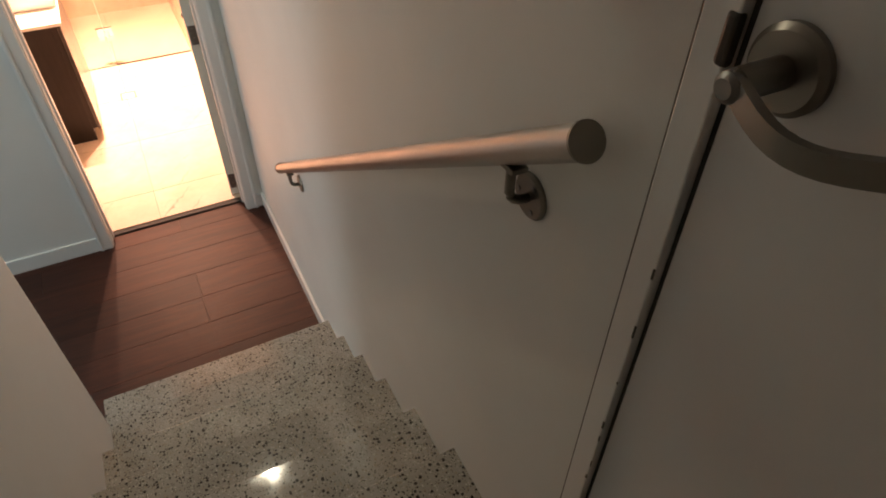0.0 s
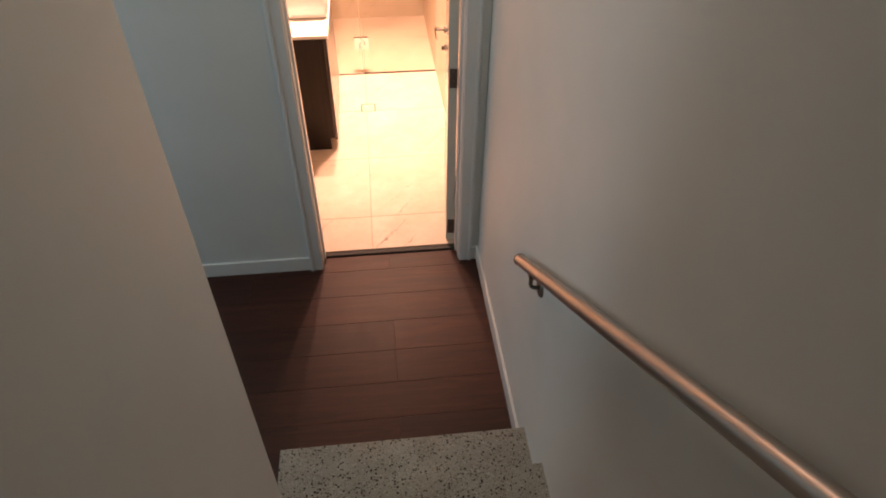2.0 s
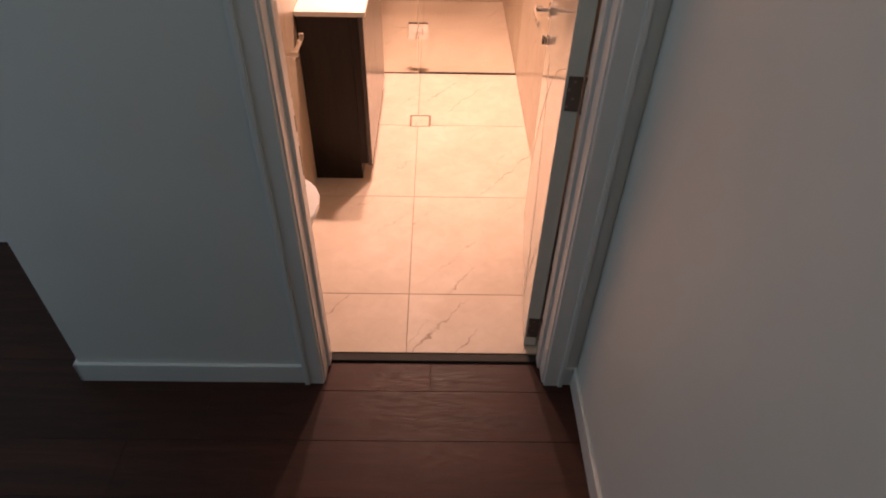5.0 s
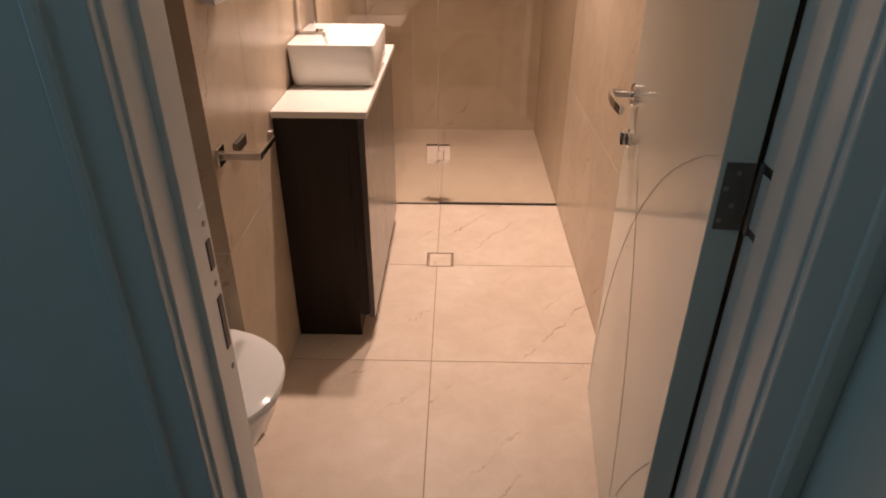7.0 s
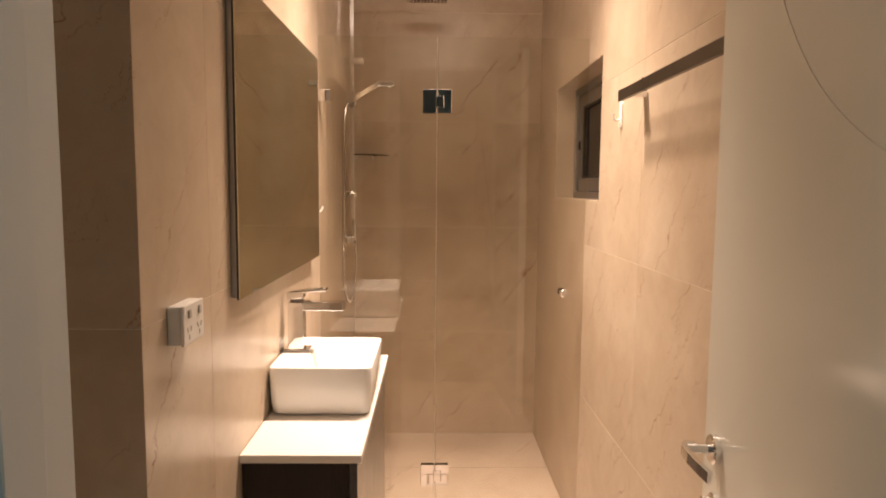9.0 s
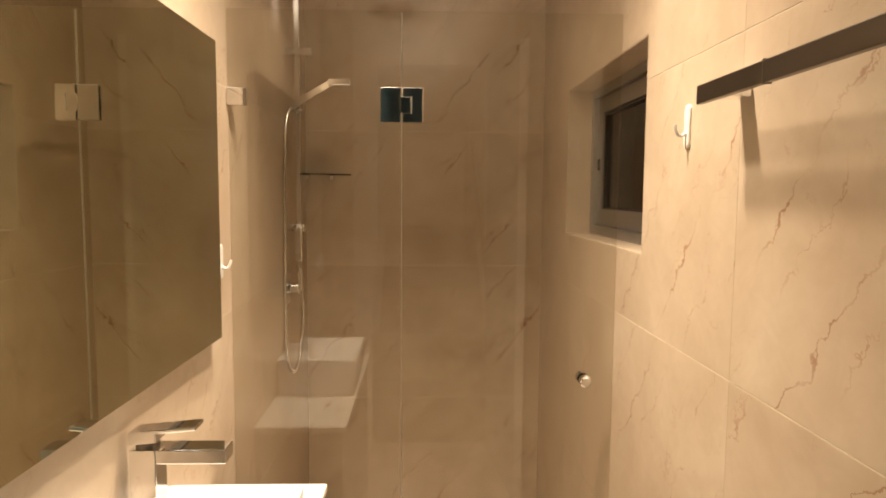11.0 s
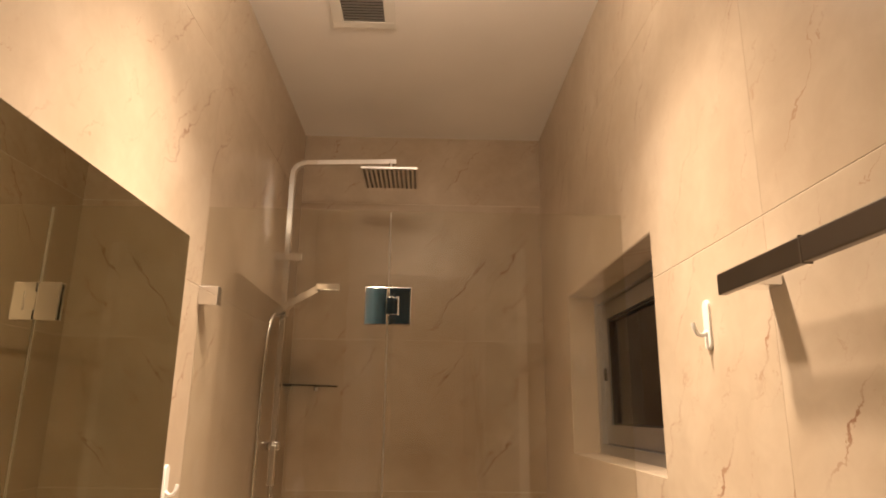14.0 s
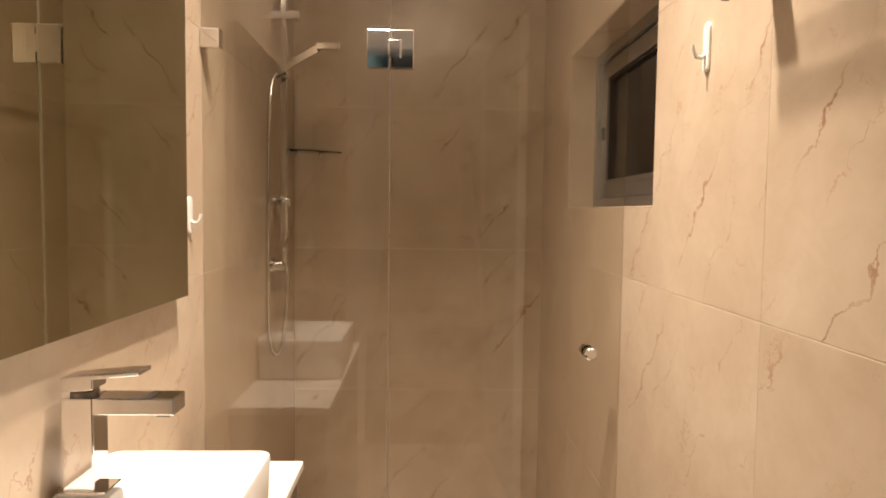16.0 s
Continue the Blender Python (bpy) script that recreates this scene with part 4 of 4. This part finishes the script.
for i in range(12):
    part("nozzle_strip", box((RC - 0.093 + i * 0.0162, PY - 0.092, 2.2975), (RC - 0.085 + i * 0.0162, PY + 0.092, 2.3005), 0.0006, 1), STEEL_DARK, rose)
part("slider", box((PX - 0.018, PY - 0.03, 1.79), (PX + 0.018, PY + 0.012, 1.825), 0.003), CHROME, sh)
part("hand_shower", tube([(PX - 0.02, PY - 0.045, 1.790), (PX + 0.04, PY - 0.045, 1.832), (PX + 0.115, PY - 0.045, 1.876), (PX + 0.14, PY - 0.045, 1.886)], 0.0085, square=True, ry=0.011), CHROME, sh, "slim square chrome hand shower")
part("spray_head", box((PX + 0.120, PY - 0.07, 1.872), (PX + 0.200, PY - 0.02, 1.896), 0.003), CHROME, sh)
part("mixer_plate", box((XL + 0.0004, PY - 0.105, 1.09), (XL + 0.009, PY - 0.005, 1.21), 0.003), CHROME, sh)
part("mixer_body", disc((XL + 0.008, PY - 0.055, 1.15), (1, 0, 0), 0.022, 0.045, 24, 0.003), CHROME, sh, smooth=True)
part("mixer_lever", box((XL + 0.05, PY - 0.064, 1.143), (XL + 0.062, PY - 0.046, 1.22), 0.003), CHROME, sh)
part("outlet_elbow", box((PX - 0.012, PY - 0.014, 1.243), (PX + 0.012, PY + 0.014, 1.37), 0.003), CHROME, sh)
knots = [Vector(p) for p in ((PX - 0.012, PY - 0.045, 1.80), (PX - 0.026, PY - 0.065, 1.755), (-0.598, PY - 0.085, 1.62), (-0.599, PY - 0.10, 1.25), (-0.597, PY - 0.105, 0.97), (-0.590, PY - 0.105, 0.885),
                            (-0.574, PY - 0.10, 0.853), (-0.557, PY - 0.09, 0.885), (-0.546, PY - 0.07, 1.00), (-0.548, PY - 0.04, 1.12), (PX + 0.002, PY - 0.012, 1.20), (PX, PY, 1.245))]
knots = [knots[0] * 2 - knots[1]] + knots + [knots[-1] * 2 - knots[-2]]
hose = []
for p, q, r, w2 in zip(knots, knots[1:], knots[2:], knots[3:]):
    for k in range(6):
        t = k / 6
        hose.append(0.5 * (2 * q + (r - p) * t + (2 * p - 5 * q + 4 * r - w2) * t * t + (3 * q - p - 3 * r + w2) * t ** 3))
hose.append(knots[-2])
part("hose", tube(hose, 0.0062, 12), HOSE_STEEL, sh, "ribbed steel shower hose", True)
own(sh)
for c in list(rose.children):
    c.matrix_parent_inverse = Matrix.Identity(4)

# corner shelf
cs = thing("corner_shelf", (XL, YB, 1.572), "thin clear glass corner shelf on chrome clips", "shelf")
bm = loft([([(XL + 0.001, YB - 0.001), (XL + 0.001, YB - 0.12), (XL + 0.08, YB - 0.10), (-0.418, YB - 0.001)][::-1], 1.569), ([(XL + 0.001, YB - 0.001), (XL + 0.001, YB - 0.12), (XL + 0.08, YB - 0.10), (-0.418, YB - 0.001)][::-1], 1.575)])
part("shelf_glass", bm, glass("shelf_glass_green", (0.10, 0.115, 0.10), 0.05), cs).visible_shadow = False
part("clip", box((-0.505, YB - 0.03, 1.550), (-0.488, YB - 0.0005, 1.569), 0.002), CHROME, cs)
part("clip", box((XL + 0.0005, YB - 0.09, 1.550), (XL + 0.03, YB - 0.073, 1.569), 0.002), CHROME, cs)
own(cs)

# ---- window ----
X0 = XR + 0.085
wn = thing("window_1", (X0, 5.6, WIN[2]), "small grey aluminium awning window, black with night outside", "window", kind="structure")


def ring(name, y0, y1, z0, z1, wdt, xa, xb, mat):
    part(name, box((xa, y0, z0), (xb, y1, z0 + wdt), 0.0015), mat, wn)
    part(name, box((xa, y0, z1 - wdt), (xb, y1, z1), 0.0015), mat, wn)
    part(name, box((xa, y0, z0 + wdt), (xb, y0 + wdt, z1 - wdt), 0.0015), mat, wn)
    part(name, box((xa, y1 - wdt, z0 + wdt), (xb, y1, z1 - wdt), 0.0015), mat, wn)


y0, y1, z0, z1 = WIN[0] + 0.0045, WIN[1] - 0.0045, WIN[2] + 0.0045, WIN[3] - 0.0045
ring("window_frame", y0, y1, z0, z1, 0.03, X0, X0 + 0.06, ALU)
ring("sash", y0 + 0.032, y1 - 0.032, z0 + 0.032, z1 - 0.032, 0.052, X0 + 0.016, X0 + 0.05, ALU)
ring("glazing_bead", y0 + 0.085, y1 - 0.085, z0 + 0.085, z1 - 0.085, 0.008, X0 + 0.022, X0 + 0.036, BLACK)
part("pane", box((X0 + 0.034, y0 + 0.066, z0 + 0.066), (X0 + 0.039, y1 - 0.066, z1 - 0.066)), DARK_GLASS, wn)
part("latch", box((X0 + 0.008, y1 - 0.062, 1.58), (X0 + 0.02, y1 - 0.048, 1.62), 0.003), BLACK, wn)
part("insect_screen_bar", box((X0 + 0.012, y0 + 0.06, z0 + 0.075), (X0 + 0.02, y1 - 0.06, z0 + 0.088), 0.001), ALU, wn)
own(wn)
solid("backdrop", (XR + 0.5, 4.6, 0.8), (XR + 0.52, 6.8, 2.6), BLACK, "unlit night outside the bathroom window", "backdrop")

# ---- ceiling vent, downlights, floor drain ----
ve = thing("ceiling_vent", (-0.279, 5.575, ZC), "square white exhaust vent with grey slats in the ceiling", "ceiling vent")
fr = 0.033
a0, a1, c0, c1 = -0.374, -0.184, 5.487, 5.662
for lo, hi in (((a0, c0, ZC - 0.009), (a1, c0 + fr, ZC - 0.0003)), ((a0, c1 - fr, ZC - 0.009), (a1, c1, ZC - 0.0003)), ((a0, c0 + fr, ZC - 0.009), (a0 + fr, c1 - fr, ZC - 0.0003)), ((a1 - fr, c0 + fr, ZC - 0.009), (a1, c1 - fr, ZC - 0.0003))):
    part("frame", box(lo, hi, 0.002), PLASTIC, ve)
part("backing", box((a0 + fr, c0 + fr, ZC - 0.002), (a1 - fr, c1 - fr, ZC - 0.0003)), BLACK, ve)
for i in range(9):
    y = c0 + fr + 0.007 + i * 0.0137
    part("slat", box((a0 + fr, y - 0.004, ZC - 0.008), (a1 - fr, y + 0.004, ZC - 0.0055), 0.0005, 1), ALU, ve)
own(ve)


def downlight(x, y, z, name_label, drop=1.0):
    ob = thing("downlight", (x, y, z), name_label, "downlight", "recessed ceiling lights")
    part("trim_ring", loft([([(x + 0.052 * math.cos(k / 4.0 * math.pi / 4), y + 0.052 * math.sin(k / 4.0 * math.pi / 4)) for k in range(32)], z - 0.0004), ([(x + 0.050 * math.cos(k / 4.0 * math.pi / 4), y + 0.050 * math.sin(k / 4.0 * math.pi / 4)) for k in range(32)], z - 0.006)]), TRIM_PAINT, ob, smooth=True)
    dome = [([(x + r * math.cos(k * math.pi / 14), y + r * math.sin(k * math.pi / 14)) for k in range(28)], z - 0.006 - h * drop) for r, h in ((0.038, 0.0), (0.037, 0.010), (0.032, 0.022), (0.022, 0.032), (0.008, 0.037))]
    part("bulb", loft(dome), GLOW, ob, "lit warm glass bulb", True)
    return own(ob)


for x in LAMPS_X:
    downlight(x, LAMP_BATH[1], ZC, "round white recessed downlight, lit warm, in the bathroom ceiling", 2.6)
downlight(LAMP_HALL[0], LAMP_HALL[1], ZH, "round white recessed downlight, lit, above the stairs")

dr = thing("floor_drain", (-0.143, 4.884, ZB), "square chrome-edged floor drain with a tile insert", "floor drain")
part("tile_insert", box((DR[0] + 0.012, DR[2] + 0.008, ZB - 0.02), (DR[1] - 0.012, DR[3] - 0.008, ZB - 0.0005), 0.001), MARBLE_FLOOR, dr)
for lo, hi in (((DR[0], DR[2]), (DR[0] + 0.004, DR[3])), ((DR[1] - 0.004, DR[2]), (DR[1], DR[3])), ((DR[0] + 0.004, DR[2]), (DR[1] - 0.004, DR[2] + 0.003)), ((DR[0] + 0.004, DR[3] - 0.003), (DR[1] - 0.004, DR[3]))):
    part("rim", box((*lo, ZB - 0.02), (*hi, ZB + 0.0006)), STEEL, dr)
part("gap", box((DR[0] + 0.003, DR[2] + 0.002, ZB - 0.022), (DR[1] - 0.003, DR[3] - 0.002, ZB - 0.014)), BLACK, dr)
own(dr)
